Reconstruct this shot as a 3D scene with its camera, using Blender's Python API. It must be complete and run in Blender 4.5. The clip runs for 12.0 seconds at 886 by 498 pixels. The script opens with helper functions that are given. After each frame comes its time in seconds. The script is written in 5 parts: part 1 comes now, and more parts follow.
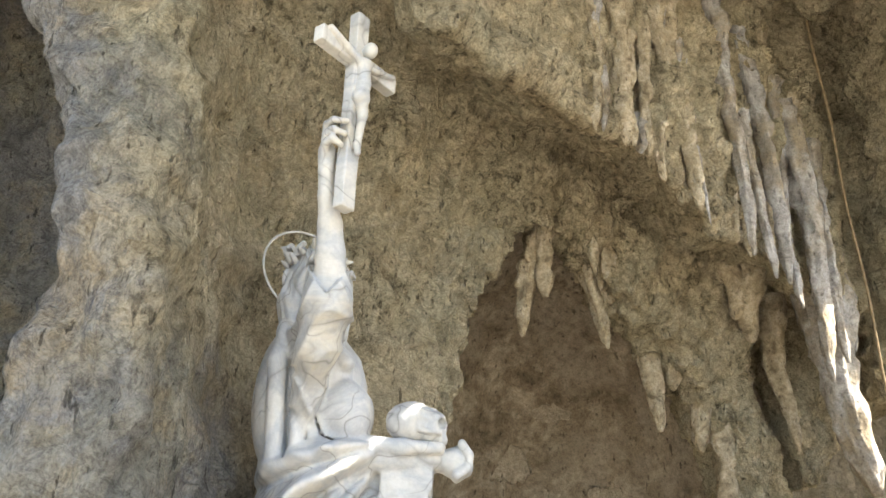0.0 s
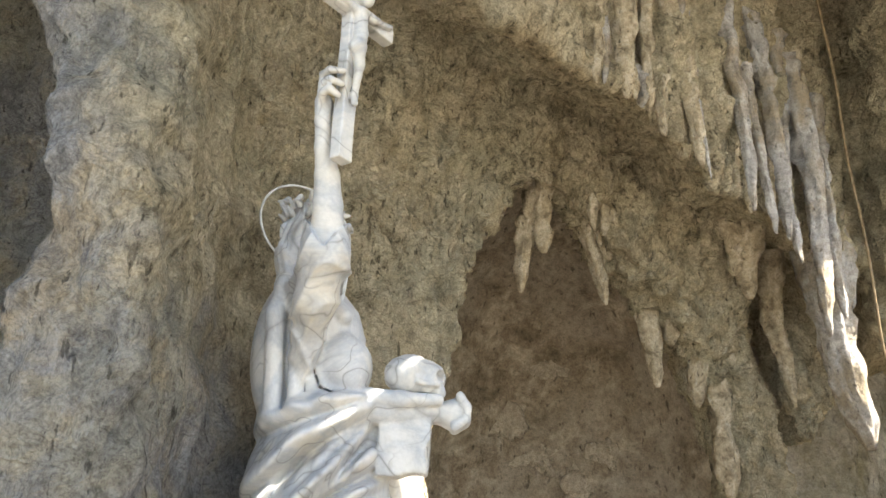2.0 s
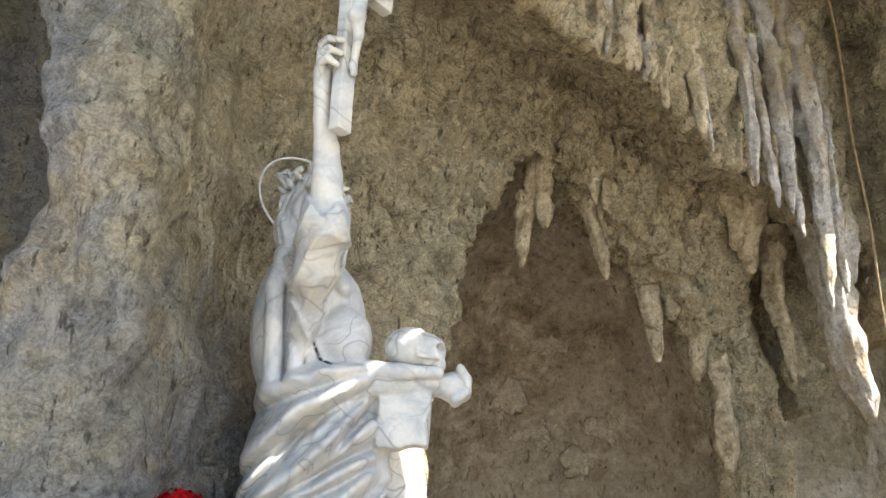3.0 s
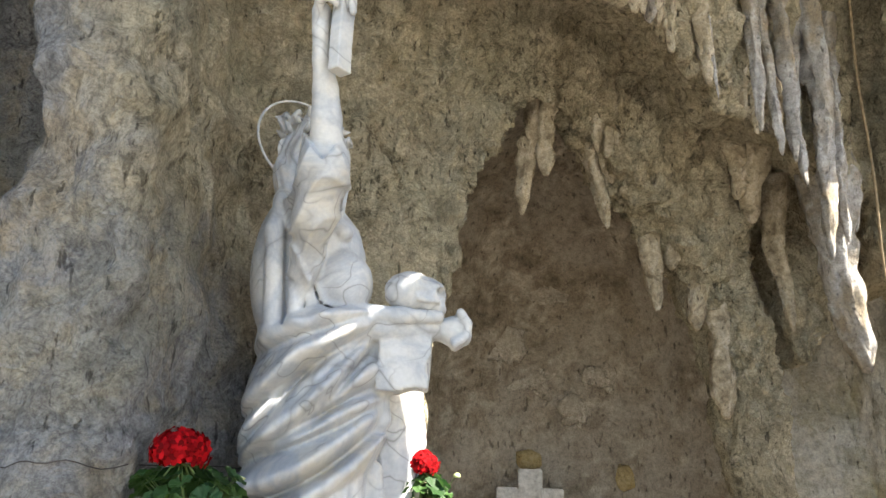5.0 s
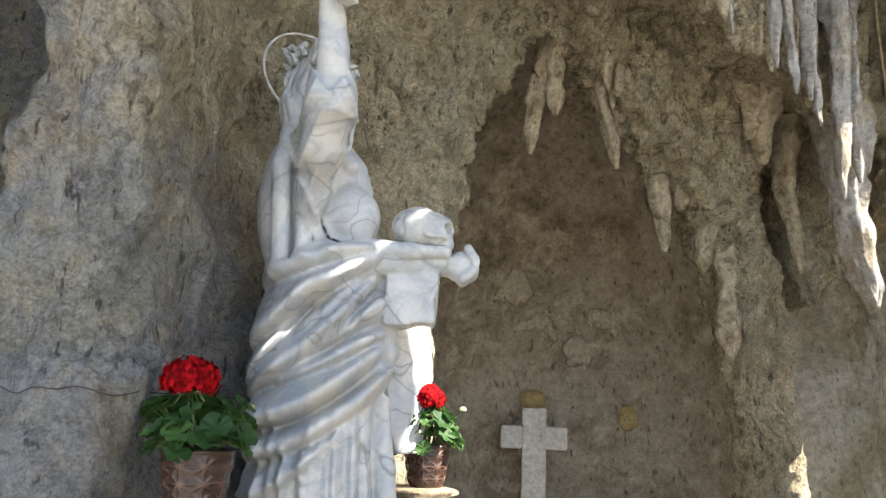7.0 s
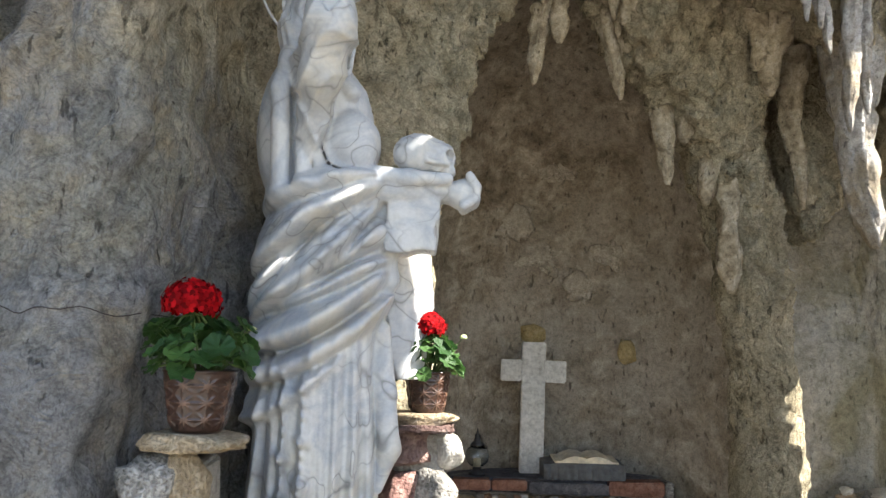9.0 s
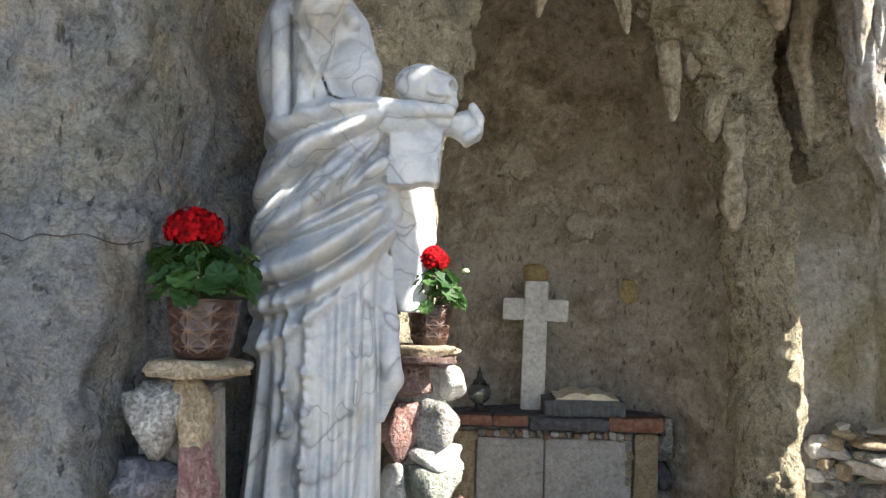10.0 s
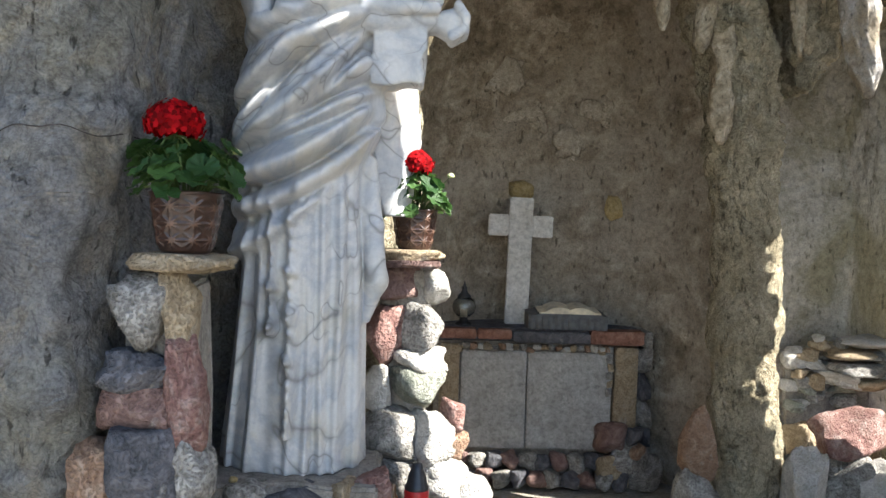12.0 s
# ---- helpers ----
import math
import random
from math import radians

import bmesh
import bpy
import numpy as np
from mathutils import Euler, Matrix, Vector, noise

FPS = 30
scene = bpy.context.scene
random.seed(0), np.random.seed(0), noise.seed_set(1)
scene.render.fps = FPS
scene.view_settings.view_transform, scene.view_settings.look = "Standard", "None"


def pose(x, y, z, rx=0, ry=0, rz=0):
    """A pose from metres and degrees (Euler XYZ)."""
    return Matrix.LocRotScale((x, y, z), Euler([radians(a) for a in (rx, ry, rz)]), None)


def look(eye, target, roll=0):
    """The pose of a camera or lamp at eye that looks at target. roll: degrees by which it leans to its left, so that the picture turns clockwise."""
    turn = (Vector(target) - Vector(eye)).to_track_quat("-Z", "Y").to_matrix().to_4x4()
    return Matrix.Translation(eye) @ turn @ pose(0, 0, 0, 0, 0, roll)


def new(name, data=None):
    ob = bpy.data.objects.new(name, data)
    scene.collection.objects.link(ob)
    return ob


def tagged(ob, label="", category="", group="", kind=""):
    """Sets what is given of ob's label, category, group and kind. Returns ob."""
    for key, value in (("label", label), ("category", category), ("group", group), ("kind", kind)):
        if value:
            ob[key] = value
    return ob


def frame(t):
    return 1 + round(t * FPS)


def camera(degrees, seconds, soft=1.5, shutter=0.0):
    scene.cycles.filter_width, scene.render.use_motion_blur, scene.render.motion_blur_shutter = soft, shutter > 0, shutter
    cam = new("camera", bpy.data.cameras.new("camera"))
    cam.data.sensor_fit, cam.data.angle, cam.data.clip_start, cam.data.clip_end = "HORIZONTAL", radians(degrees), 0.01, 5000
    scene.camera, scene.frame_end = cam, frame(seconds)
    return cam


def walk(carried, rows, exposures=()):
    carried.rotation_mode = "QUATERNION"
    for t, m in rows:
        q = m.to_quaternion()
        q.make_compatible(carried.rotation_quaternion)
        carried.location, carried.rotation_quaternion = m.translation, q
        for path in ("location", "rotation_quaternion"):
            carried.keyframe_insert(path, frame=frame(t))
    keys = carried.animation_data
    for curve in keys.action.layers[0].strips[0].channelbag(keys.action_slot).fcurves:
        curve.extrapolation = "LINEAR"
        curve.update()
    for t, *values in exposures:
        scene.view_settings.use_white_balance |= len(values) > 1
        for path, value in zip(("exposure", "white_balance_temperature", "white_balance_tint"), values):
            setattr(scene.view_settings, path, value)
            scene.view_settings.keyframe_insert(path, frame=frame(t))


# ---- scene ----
cam = camera(59.1, 12.0)
PATH = [
    (0, (0.008, 0.069, 1.841), (0.009, 1.898, 2.65), 0.6),
    (0.5, (0.009, 0.072, 1.837), (0.002, 1.908, 2.631), 0.6),
    (1, (0.01, 0.077, 1.832), (0.009, 1.923, 2.602), 0.6),
    (1.5, (0.012, 0.084, 1.828), (0.01, 1.94, 2.574), 0.6),
    (2, (0.01, 0.092, 1.824), (0.015, 1.959, 2.542), 0.6),
    (2.5, (0.011, 0.1, 1.82), (0.017, 1.976, 2.514), 0.7),
    (3, (0.01, 0.113, 1.813), (0.015, 1.999, 2.479), 0.6),
    (5, (0.007, 0.134, 1.789), (0.015, 2.055, 2.344), 0.8),
    (5.5, (0.006, 0.139, 1.785), (0.01, 2.068, 2.312), 1.0),
    (6, (0.006, 0.138, 1.779), (0.015, 2.072, 2.29), 1.1),
    (6.5, (0.005, 0.142, 1.772), (0.006, 2.086, 2.244), 1.2),
    (7, (0.003, 0.151, 1.761), (-0.002, 2.106, 2.183), 1.3),
    (9, (0.003, 0.169, 1.724), (-0.001, 2.15, 1.998), 1.5),
    (9.5, (0.008, 0.166, 1.711), (-0.007, 2.153, 1.941), 1.4),
    (10, (0.007, 0.177, 1.69), (-0.002, 2.173, 1.824), 1.6),
    (10.5, (0.008, 0.181, 1.671), (-0.002, 2.179, 1.752), 1.6),
    (11, (0.01, 0.184, 1.65), (0.012, 2.184, 1.66), 1.6),
    (11.5, (0.011, 0.181, 1.639), (0.019, 2.181, 1.642), 1.8),
    (12, (0.013, 0.181, 1.622), (0.045, 2.18, 1.57), 1.8),
]
EXPOSURES = [(0.0, 2.88, 7050, 10), (3.0, 2.72, 6850, 10), (5.5, 2.57, 6600, 10), (9.5, 2.30, 6350, 10), (12.0, 2.18, 6200, 10)]
walk(cam, [(t, look(eye, target, roll)) for t, eye, target, roll in PATH], EXPOSURES)

# ---- light ----
SUN_AZ, SUN_EL = 70.0, 41.0          # degrees: to the right of straight ahead turned back, and above the horizon
SUN_DIR = Vector((math.sin(radians(SUN_AZ)) * math.cos(radians(SUN_EL)),
                  -math.cos(radians(SUN_AZ)) * math.cos(radians(SUN_EL)), math.sin(radians(SUN_EL))))
world = bpy.data.worlds.new("world")
scene.world = world
world.use_nodes = True
sky = world.node_tree.nodes.new("ShaderNodeTexSky")
sky.sky_type, sky.sun_disc = "NISHITA", False
sky.sun_elevation, sky.sun_rotation = radians(SUN_EL), math.atan2(SUN_DIR.x, SUN_DIR.y)
back = world.node_tree.nodes["Background"]
back.inputs["Strength"].default_value = 0.10
world.node_tree.links.new(sky.outputs["Color"], back.inputs["Color"])
sun = new("sun", bpy.data.lights.new("sun", "SUN"))
sun.data.energy, sun.data.angle, sun.data.color = 5.0, radians(0.5), (1.0, 0.95, 0.86)
sun.matrix_world = look(SUN_DIR * 20, (0, 0, 0))


# ---- material helpers ----
class Mat:
    """A small wrapper to lay nodes."""

    def __init__(self, name, rough=0.9, metal=0.0, spec=0.3):
        self.m = bpy.data.materials.new(name)
        self.m.use_nodes = True
        self.t = self.m.node_tree
        self.b = self.t.nodes["Principled BSDF"]
        self.b.inputs["Roughness"].default_value = rough
        self.b.inputs["Metallic"].default_value = metal
        self.b.inputs["Specular IOR Level"].default_value = spec
        self.co = self.t.nodes.new("ShaderNodeTexCoord").outputs["Object"]

    def put(self, sock, v):
        if hasattr(v, "is_output"):
            self.t.links.new(v, sock)
        elif v is not None:
            sock.default_value = v

    def scaled(self, sx, sy, sz):
        n = self.t.nodes.new("ShaderNodeMapping")
        n.inputs["Scale"].default_value = (sx, sy, sz)
        self.t.links.new(self.co, n.inputs["Vector"])
        return n.outputs["Vector"]

    def noise(self, scale, detail=4.0, rough=0.55, vec=None, dist=0.0):
        n = self.t.nodes.new("ShaderNodeTexNoise")
        n.inputs["Scale"].default_value, n.inputs["Detail"].default_value = scale, detail
        n.inputs["Roughness"].default_value, n.inputs["Distortion"].default_value = rough, dist
        self.t.links.new(self.co if vec is None else vec, n.inputs["Vector"])
        return n.outputs["Fac"]

    def voro(self, scale, feature="F1", vec=None):
        n = self.t.nodes.new("ShaderNodeTexVoronoi")
        n.feature = feature
        n.inputs["Scale"].default_value = scale
        self.t.links.new(self.co if vec is None else vec, n.inputs["Vector"])
        return n.outputs["Distance"]

    def ramp(self, fac, stops):
        n = self.t.nodes.new("ShaderNodeValToRGB")
        e = n.color_ramp.elements
        while len(e) < len(stops):
            e.new(0.5)
        for k, (p, c) in zip(e, stops):
            k.position = p
            k.color = (*c, 1.0) if isinstance(c, tuple) else (c, c, c, 1.0)
        self.t.links.new(fac, n.inputs["Fac"])
        return n.outputs["Color"]

    def mix(self, fac, a, b, mode="MIX"):
        n = self.t.nodes.new("ShaderNodeMix")
        n.data_type, n.blend_type = "RGBA", mode
        self.put(n.inputs[0], fac)
        self.put(n.inputs[6], (*a, 1.0) if isinstance(a, tuple) else a)
        self.put(n.inputs[7], (*b, 1.0) if isinstance(b, tuple) else b)
        return n.outputs[2]

    def math(self, op, a, b=None, c=None):
        n = self.t.nodes.new("ShaderNodeMath")
        n.operation = op
        for s, v in zip(n.inputs, (a, b, c)):
            self.put(s, v)
        return n.outputs[0]

    def random(self):
        return self.t.nodes.new("ShaderNodeObjectInfo").outputs["Random"]

    def attr(self, name):
        n = self.t.nodes.new("ShaderNodeAttribute")
        n.attribute_name = name
        return n.outputs["Fac"]

    def bump(self, h, strength, dist=0.01):
        n = self.t.nodes.new("ShaderNodeBump")
        n.inputs["Strength"].default_value, n.inputs["Distance"].default_value = strength, dist
        self.t.links.new(h, n.inputs["Height"])
        self.t.links.new(n.outputs["Normal"], self.b.inputs["Normal"])
        return self

    def color(self, c):
        self.put(self.b.inputs["Base Color"], (*c, 1.0) if isinstance(c, tuple) else c)
        return self


def rock_material(name, dark, mid, light, bump=0.6, grain=1.0, pits=0.35, tint=None):
    m = Mat(name, 0.95, 0, 0.15)
    big = m.noise(1.7 * grain, 5, 0.6, dist=0.6)
    fine = m.noise(28 * grain, 9, 0.76)
    mott = m.noise(7 * grain, 8, 0.68, dist=0.5)
    c = m.ramp(mott, [(0.33, dark), (0.5, mid), (0.68, light)])
    if tint:
        c = m.mix(m.ramp(big, [(0.45, 0.0), (0.62, 1.0)]), c, tint)
    c = m.mix(0.7, c, m.ramp(fine, [(0.32, 0.38), (0.58, 1.0)]), "MULTIPLY")
    hole = m.ramp(m.noise(38 * grain, 3, 0.5, vec=m.scaled(1, 1, 0.45)), [(0.28, 0.0), (0.38, 1.0)])
    c = m.mix(pits, c, hole, "MULTIPLY")
    c = m.mix(min(0.5, pits * 1.2), c, m.ramp(m.noise(110 * grain, 4, 0.7), [(0.34, 0.45), (0.54, 1.0)]), "MULTIPLY")
    h = m.math("ADD", m.math("MULTIPLY", fine, 0.8), m.math("ADD", m.math("MULTIPLY", mott, 1.0), m.math("MULTIPLY", hole, 0.35)))
    return m.color(c).bump(h, bump, 0.02).m


# ---- mesh helpers ----
def to_mesh(name, verts, faces, material=None, smooth=True):
    me = bpy.data.meshes.new(name)
    me.from_pydata([tuple(map(float, v)) for v in verts], [], [tuple(map(int, f)) for f in faces])
    if smooth:
        me.polygons.foreach_set("use_smooth", [True] * len(me.polygons))
    if material:
        me.materials.append(material)
    me.update()
    return me


def bm_mesh(name, bm, material=None, smooth=False):
    me = bpy.data.meshes.new(name)
    bmesh.ops.recalc_face_normals(bm, faces=bm.faces)
    bm.to_mesh(me)
    bm.free()
    if smooth:
        me.polygons.foreach_set("use_smooth", [True] * len(me.polygons))
    if material:
        me.materials.append(material)
    return me


def part(name, mesh, parent=None, at=None, label=""):
    ob = new(name, mesh)
    if parent:
        ob.parent = parent
    if at is not None:
        ob.matrix_basis = at
    return tagged(ob, label) if label else ob


def thing(name, label, category, at=None, group="", kind="", mesh=None):
    ob = new(name, mesh)
    if at is not None:
        ob.matrix_basis = at
    return tagged(ob, label, category, group, kind)


def lattice(ix, iy, iz, seed):
    h = (ix * 374761393 + iy * 668265263 + iz * 2147483647 + seed * 974711) & 0xFFFFFFFF
    h = ((h ^ (h >> 13)) * 1274126177) & 0xFFFFFFFF
    return ((h ^ (h >> 16)) & 0xFFFF) / 32767.5 - 1.0


def vnoise(p, scale, seed=0, octaves=3, gain=0.5):
    """Value noise of points p (n x 3), about -1 to 1."""
    out, amp = np.zeros(len(p)), 1.0
    for o in range(octaves):
        q = p * scale * 2.03 ** o + 37.7 * o
        i = np.floor(q).astype(np.int64)
        f = q - i
        f = f * f * (3 - 2 * f)
        v = 0
        for dx in (0, 1):
            for dy in (0, 1):
                for dz in (0, 1):
                    w = (f[:, 0] if dx else 1 - f[:, 0]) * (f[:, 1] if dy else 1 - f[:, 1]) * (f[:, 2] if dz else 1 - f[:, 2])
                    v = v + w * lattice(i[:, 0] + dx, i[:, 1] + dy, i[:, 2] + dz, seed + o)
        out += amp * v
        amp *= gain
    return out


def skin(fn, lo, hi, h):
    """The surface fn = 0 (inside: negative) over a box, by surface nets: vertices and quads."""
    ax = [np.arange(a, b + h, h, dtype=np.float32) for a, b in zip(lo, hi)]
    f = fn(ax[0][:, None, None], ax[1][None, :, None], ax[2][None, None, :]).astype(np.float32)
    n = [len(a) for a in ax]
    ins = f < 0
    cnt = sum(ins[dx:n[0] - 1 + dx, dy:n[1] - 1 + dy, dz:n[2] - 1 + dz].astype(np.int8) for dx in (0, 1) for dy in (0, 1) for dz in (0, 1))
    ci, cj, ck = np.nonzero((cnt > 0) & (cnt < 8))
    pos, num = np.zeros((len(ci), 3)), np.zeros(len(ci))
    for a in range(3):
        d = [0, 0, 0]
        d[a] = 1
        o1, o2 = [b for b in range(3) if b != a]
        for u in (0, 1):
            for w in (0, 1):
                s = [0, 0, 0]
                s[o1], s[o2] = u, w
                v0 = f[ci + s[0], cj + s[1], ck + s[2]]
                v1 = f[ci + s[0] + d[0], cj + s[1] + d[1], ck + s[2] + d[2]]
                x = (v0 < 0) != (v1 < 0)
                t = np.where(x, v0 / np.where(x, v0 - v1, 1), 0)
                for b in range(3):
                    pos[:, b] += np.where(x, s[b] + d[b] * t, 0)
                num += x
    verts = (pos / num[:, None] + np.stack((ci, cj, ck), 1)) * h + np.array(lo)
    idx = np.full(cnt.shape, -1, np.int64)
    idx[ci, cj, ck] = np.arange(len(ci))
    quads = []
    for a in range(3):
        o1, o2 = [(1, 2), (2, 0), (0, 1)][a]
        lo_s = [slice(1, -1)] * 3
        hi_s = [slice(1, -1)] * 3
        lo_s[a], hi_s[a] = slice(0, -1), slice(1, None)
        A, B = ins[tuple(lo_s)], ins[tuple(hi_s)]
        for flip, msk in ((False, A & ~B), (True, B & ~A)):
            g = list(np.nonzero(msk))
            for b in range(3):
                g[b] = g[b] + (0 if b == a else 1)
            c = []
            for u, w in ((0, 0), (1, 0), (1, 1), (0, 1)):
                k = list(g)
                k[o1], k[o2] = k[o1] - u, k[o2] - w
                c.append(idx[tuple(k)])
            c = np.stack(c[::-1] if flip else c, 1)
            quads.append(c)
    q = np.concatenate(quads)
    return verts, q[(q >= 0).all(1)]


def quad_normals(v, q):
    fn = np.cross(v[q[:, 2]] - v[q[:, 0]], v[q[:, 3]] - v[q[:, 1]])
    nn = np.zeros_like(v)
    for k in range(4):
        np.add.at(nn, q[:, k], fn)
    return nn / np.maximum(np.linalg.norm(nn, axis=1, keepdims=True), 1e-9)


def finer(v, q):
    """Splits each quad into four."""
    e = np.concatenate([q[:, [k, (k + 1) % 4]] for k in range(4)])
    e.sort(1)
    key, inv = np.unique(e[:, 0] * len(v) + e[:, 1], return_inverse=True)
    mid = (v[key // len(v)] + v[key % len(v)]) / 2
    n, m = len(v), len(q)
    em = [n + inv[k * m:(k + 1) * m] for k in range(4)]
    c = n + len(mid) + np.arange(m)
    out = np.concatenate([np.stack((q[:, k], em[k], c, em[k - 1]), 1) for k in range(4)])
    return np.concatenate((v, mid, v[q].mean(1))), out


def quad_mesh(name, v, q, material):
    me = bpy.data.meshes.new(name)
    me.vertices.add(len(v))
    me.vertices.foreach_set("co", v.astype(np.float32).ravel())
    me.loops.add(q.size)
    me.loops.foreach_set("vertex_index", q.astype(np.int32).ravel())
    me.polygons.add(len(q))
    me.polygons.foreach_set("loop_start", np.arange(0, q.size, 4, dtype=np.int32))
    me.polygons.foreach_set("use_smooth", np.ones(len(q), bool))
    me.materials.append(material)
    me.update(calc_edges=True)
    me.validate()
    return me


def smin(a, b, k):
    h = np.clip(0.5 + 0.5 * (b - a) / k, 0, 1)
    return b + (a - b) * h - k * h * (1 - h)


def smax(a, b, k):
    return -smin(-a, -b, k)


def capsule(x, y, z, a, b, r0, r1=None):
    r1 = r0 if r1 is None else r1
    a, b = np.array(a, float), np.array(b, float)
    d = b - a
    t = np.clip(((x - a[0]) * d[0] + (y - a[1]) * d[1] + (z - a[2]) * d[2]) / (d @ d), 0, 1)
    return np.sqrt((x - a[0] - t * d[0]) ** 2 + (y - a[1] - t * d[1]) ** 2 + (z - a[2] - t * d[2]) ** 2) - (r0 + (r1 - r0) * t)


def chain(x, y, z, pts, k=0.03):
    f = None
    for (a, r0), (b, r1) in zip(pts, pts[1:]):
        c = capsule(x, y, z, a, b, r0, r1)
        f = c if f is None else smin(f, c, k)
    return f


def ellipsoid(x, y, z, c, r):
    q = np.sqrt(((x - c[0]) / r[0]) ** 2 + ((y - c[1]) / r[1]) ** 2 + ((z - c[2]) / r[2]) ** 2)
    return (q - 1) * min(r)


# ---- materials ----
def grotto_material():
    """Cement rock: grey and ochre on the side wall, olive brown on the arch."""
    m = Mat("grotto_rock", 0.95, 0, 0.12)
    sep = m.t.nodes.new("ShaderNodeSeparateXYZ")
    m.t.links.new(m.co, sep.inputs[0])
    big = m.noise(1.5, 5, 0.6, dist=0.8)
    mott = m.noise(6.5, 9, 0.70, dist=0.5)
    fine = m.noise(42, 10, 0.78)
    crust = m.noise(15, 7, 0.68, dist=0.7)
    brown = m.ramp(mott, [(0.30, (0.24, 0.195, 0.11)), (0.42, (0.54, 0.45, 0.285)), (0.60, (0.70, 0.60, 0.405)), (0.75, (0.78, 0.70, 0.53))])
    grey = m.ramp(mott, [(0.32, (0.21, 0.21, 0.21)), (0.5, (0.335, 0.33, 0.325)), (0.66, (0.43, 0.385, 0.315)), (0.8, (0.49, 0.47, 0.44))])
    side = m.math("ADD", m.math("MULTIPLY", sep.outputs["X"], 1.15), m.math("ADD", m.math("MULTIPLY", sep.outputs["Z"], 0.42), m.math("MULTIPLY", big, 1.3)))
    c = m.mix(m.ramp(side, [(0.75, 0.0), (1.35, 0.85)]), grey, brown)
    olive = m.ramp(m.noise(2.2, 5, 0.6, dist=0.6), [(0.47, 0.0), (0.62, 0.45)])
    c = m.mix(olive, c, (0.43, 0.40, 0.285))
    ochre = m.ramp(m.noise(3.1, 6, 0.6, dist=1.0), [(0.54, 0.0), (0.66, 0.55)])
    c = m.mix(ochre, c, (0.49, 0.39, 0.25))
    c = m.mix(0.75, c, m.ramp(fine, [(0.32, 0.50), (0.50, 0.95), (0.72, 1.15)]), "MULTIPLY")
    pit = m.ramp(m.noise(34, 4, 0.55, vec=m.scaled(1.4, 1.4, 0.35)), [(0.31, 0.12), (0.38, 1.0)])
    c = m.mix(0.7, c, pit, "MULTIPLY")
    seam = m.ramp(m.math("ABSOLUTE", m.math("SUBTRACT", crust, 0.5)), [(0.0, 0.35), (0.045, 1.0)])
    c = m.mix(0.45, c, seam, "MULTIPLY")
    # dark lichen wisps, and trowelled smears with raised edges
    wisp = m.ramp(m.noise(26, 7, 0.75, vec=m.scaled(1, 1, 0.6), dist=0.7), [(0.53, 1.0), (0.62, 0.25)])
    where = m.math("MULTIPLY", m.ramp(m.noise(2.6, 4, 0.6), [(0.42, 0.05), (0.60, 0.8)]), m.ramp(side, [(0.5, 0.15), (1.1, 1.0)]))
    c = m.mix(where, c, wisp, "MULTIPLY")
    speck = m.noise(130, 4, 0.7)
    c = m.mix(0.6, c, m.ramp(speck, [(0.34, 0.5), (0.50, 1.0), (0.7, 1.3)]), "MULTIPLY")
    smear = m.ramp(m.math("ABSOLUTE", m.math("SUBTRACT", m.noise(4.2, 5, 0.55, dist=1.9), 0.5)), [(0.0, 1.0), (0.05, 0.25), (0.2, 0.0)])
    h = m.math("ADD", m.math("MULTIPLY", fine, 0.8), m.math("ADD", m.math("MULTIPLY", crust, 1.1), m.math("MULTIPLY", pit, 0.5)))
    h = m.math("ADD", m.math("ADD", h, m.math("MULTIPLY", speck, 0.35)), m.math("ADD", m.math("MULTIPLY", smear, 0.5), m.math("MULTIPLY", wisp, 0.5)))
    return m.color(c).bump(h, 1.0, 0.035).m


ROCK = grotto_material()
PLASTER = rock_material("recess_plaster", (0.21, 0.17, 0.12), (0.38, 0.32, 0.24), (0.66, 0.585, 0.47), 1.0, 0.9, 0.55, (0.47, 0.41, 0.33))
PATCH = rock_material("pale_plaster", (0.34, 0.285, 0.215), (0.52, 0.455, 0.36), (0.66, 0.59, 0.48), 0.8, 1.2, 0.4)
DRIP = rock_material("drip_stone", (0.27, 0.22, 0.15), (0.56, 0.47, 0.33), (0.72, 0.64, 0.50), 1.0, 2.2, 0.6)
FLOW = rock_material("grey_flowstone", (0.28, 0.26, 0.24), (0.48, 0.455, 0.43), (0.66, 0.64, 0.61), 0.9, 2.0, 0.5, (0.36, 0.30, 0.22))
# pale bay rock, its colour lightened further to make up for missing light
BAY_LIGHTENED = rock_material("lightened_bay_rock", (0.42, 0.385, 0.31), (0.66, 0.62, 0.54), (0.80, 0.77, 0.70), 0.9, 1.1, 0.5, (0.44, 0.40, 0.28))
EARTH = rock_material("gravel", (0.26, 0.23, 0.19), (0.36, 0.325, 0.27), (0.46, 0.42, 0.36), 0.6, 1.5, 0.3)
MORTAR = rock_material("mortar", (0.22, 0.20, 0.17), (0.32, 0.29, 0.25), (0.4, 0.37, 0.32), 0.6, 2.0, 0.4)
WHITE_STONE = rock_material("white_stone", (0.50, 0.47, 0.42), (0.62, 0.60, 0.55), (0.70, 0.68, 0.64), 0.15, 1.5, 0.12)
SLAB_GREY = rock_material("grey_slab", (0.27, 0.26, 0.24), (0.36, 0.345, 0.32), (0.43, 0.41, 0.38), 0.3, 2.2, 0.25)
BRICK = rock_material("red_brick", (0.17, 0.085, 0.06), (0.27, 0.135, 0.095), (0.36, 0.22, 0.165), 0.4, 2.5, 0.4)
OCHRE = rock_material("yellow_stone", (0.34, 0.25, 0.11), (0.46, 0.35, 0.17), (0.55, 0.44, 0.25), 0.4, 2.0, 0.3)


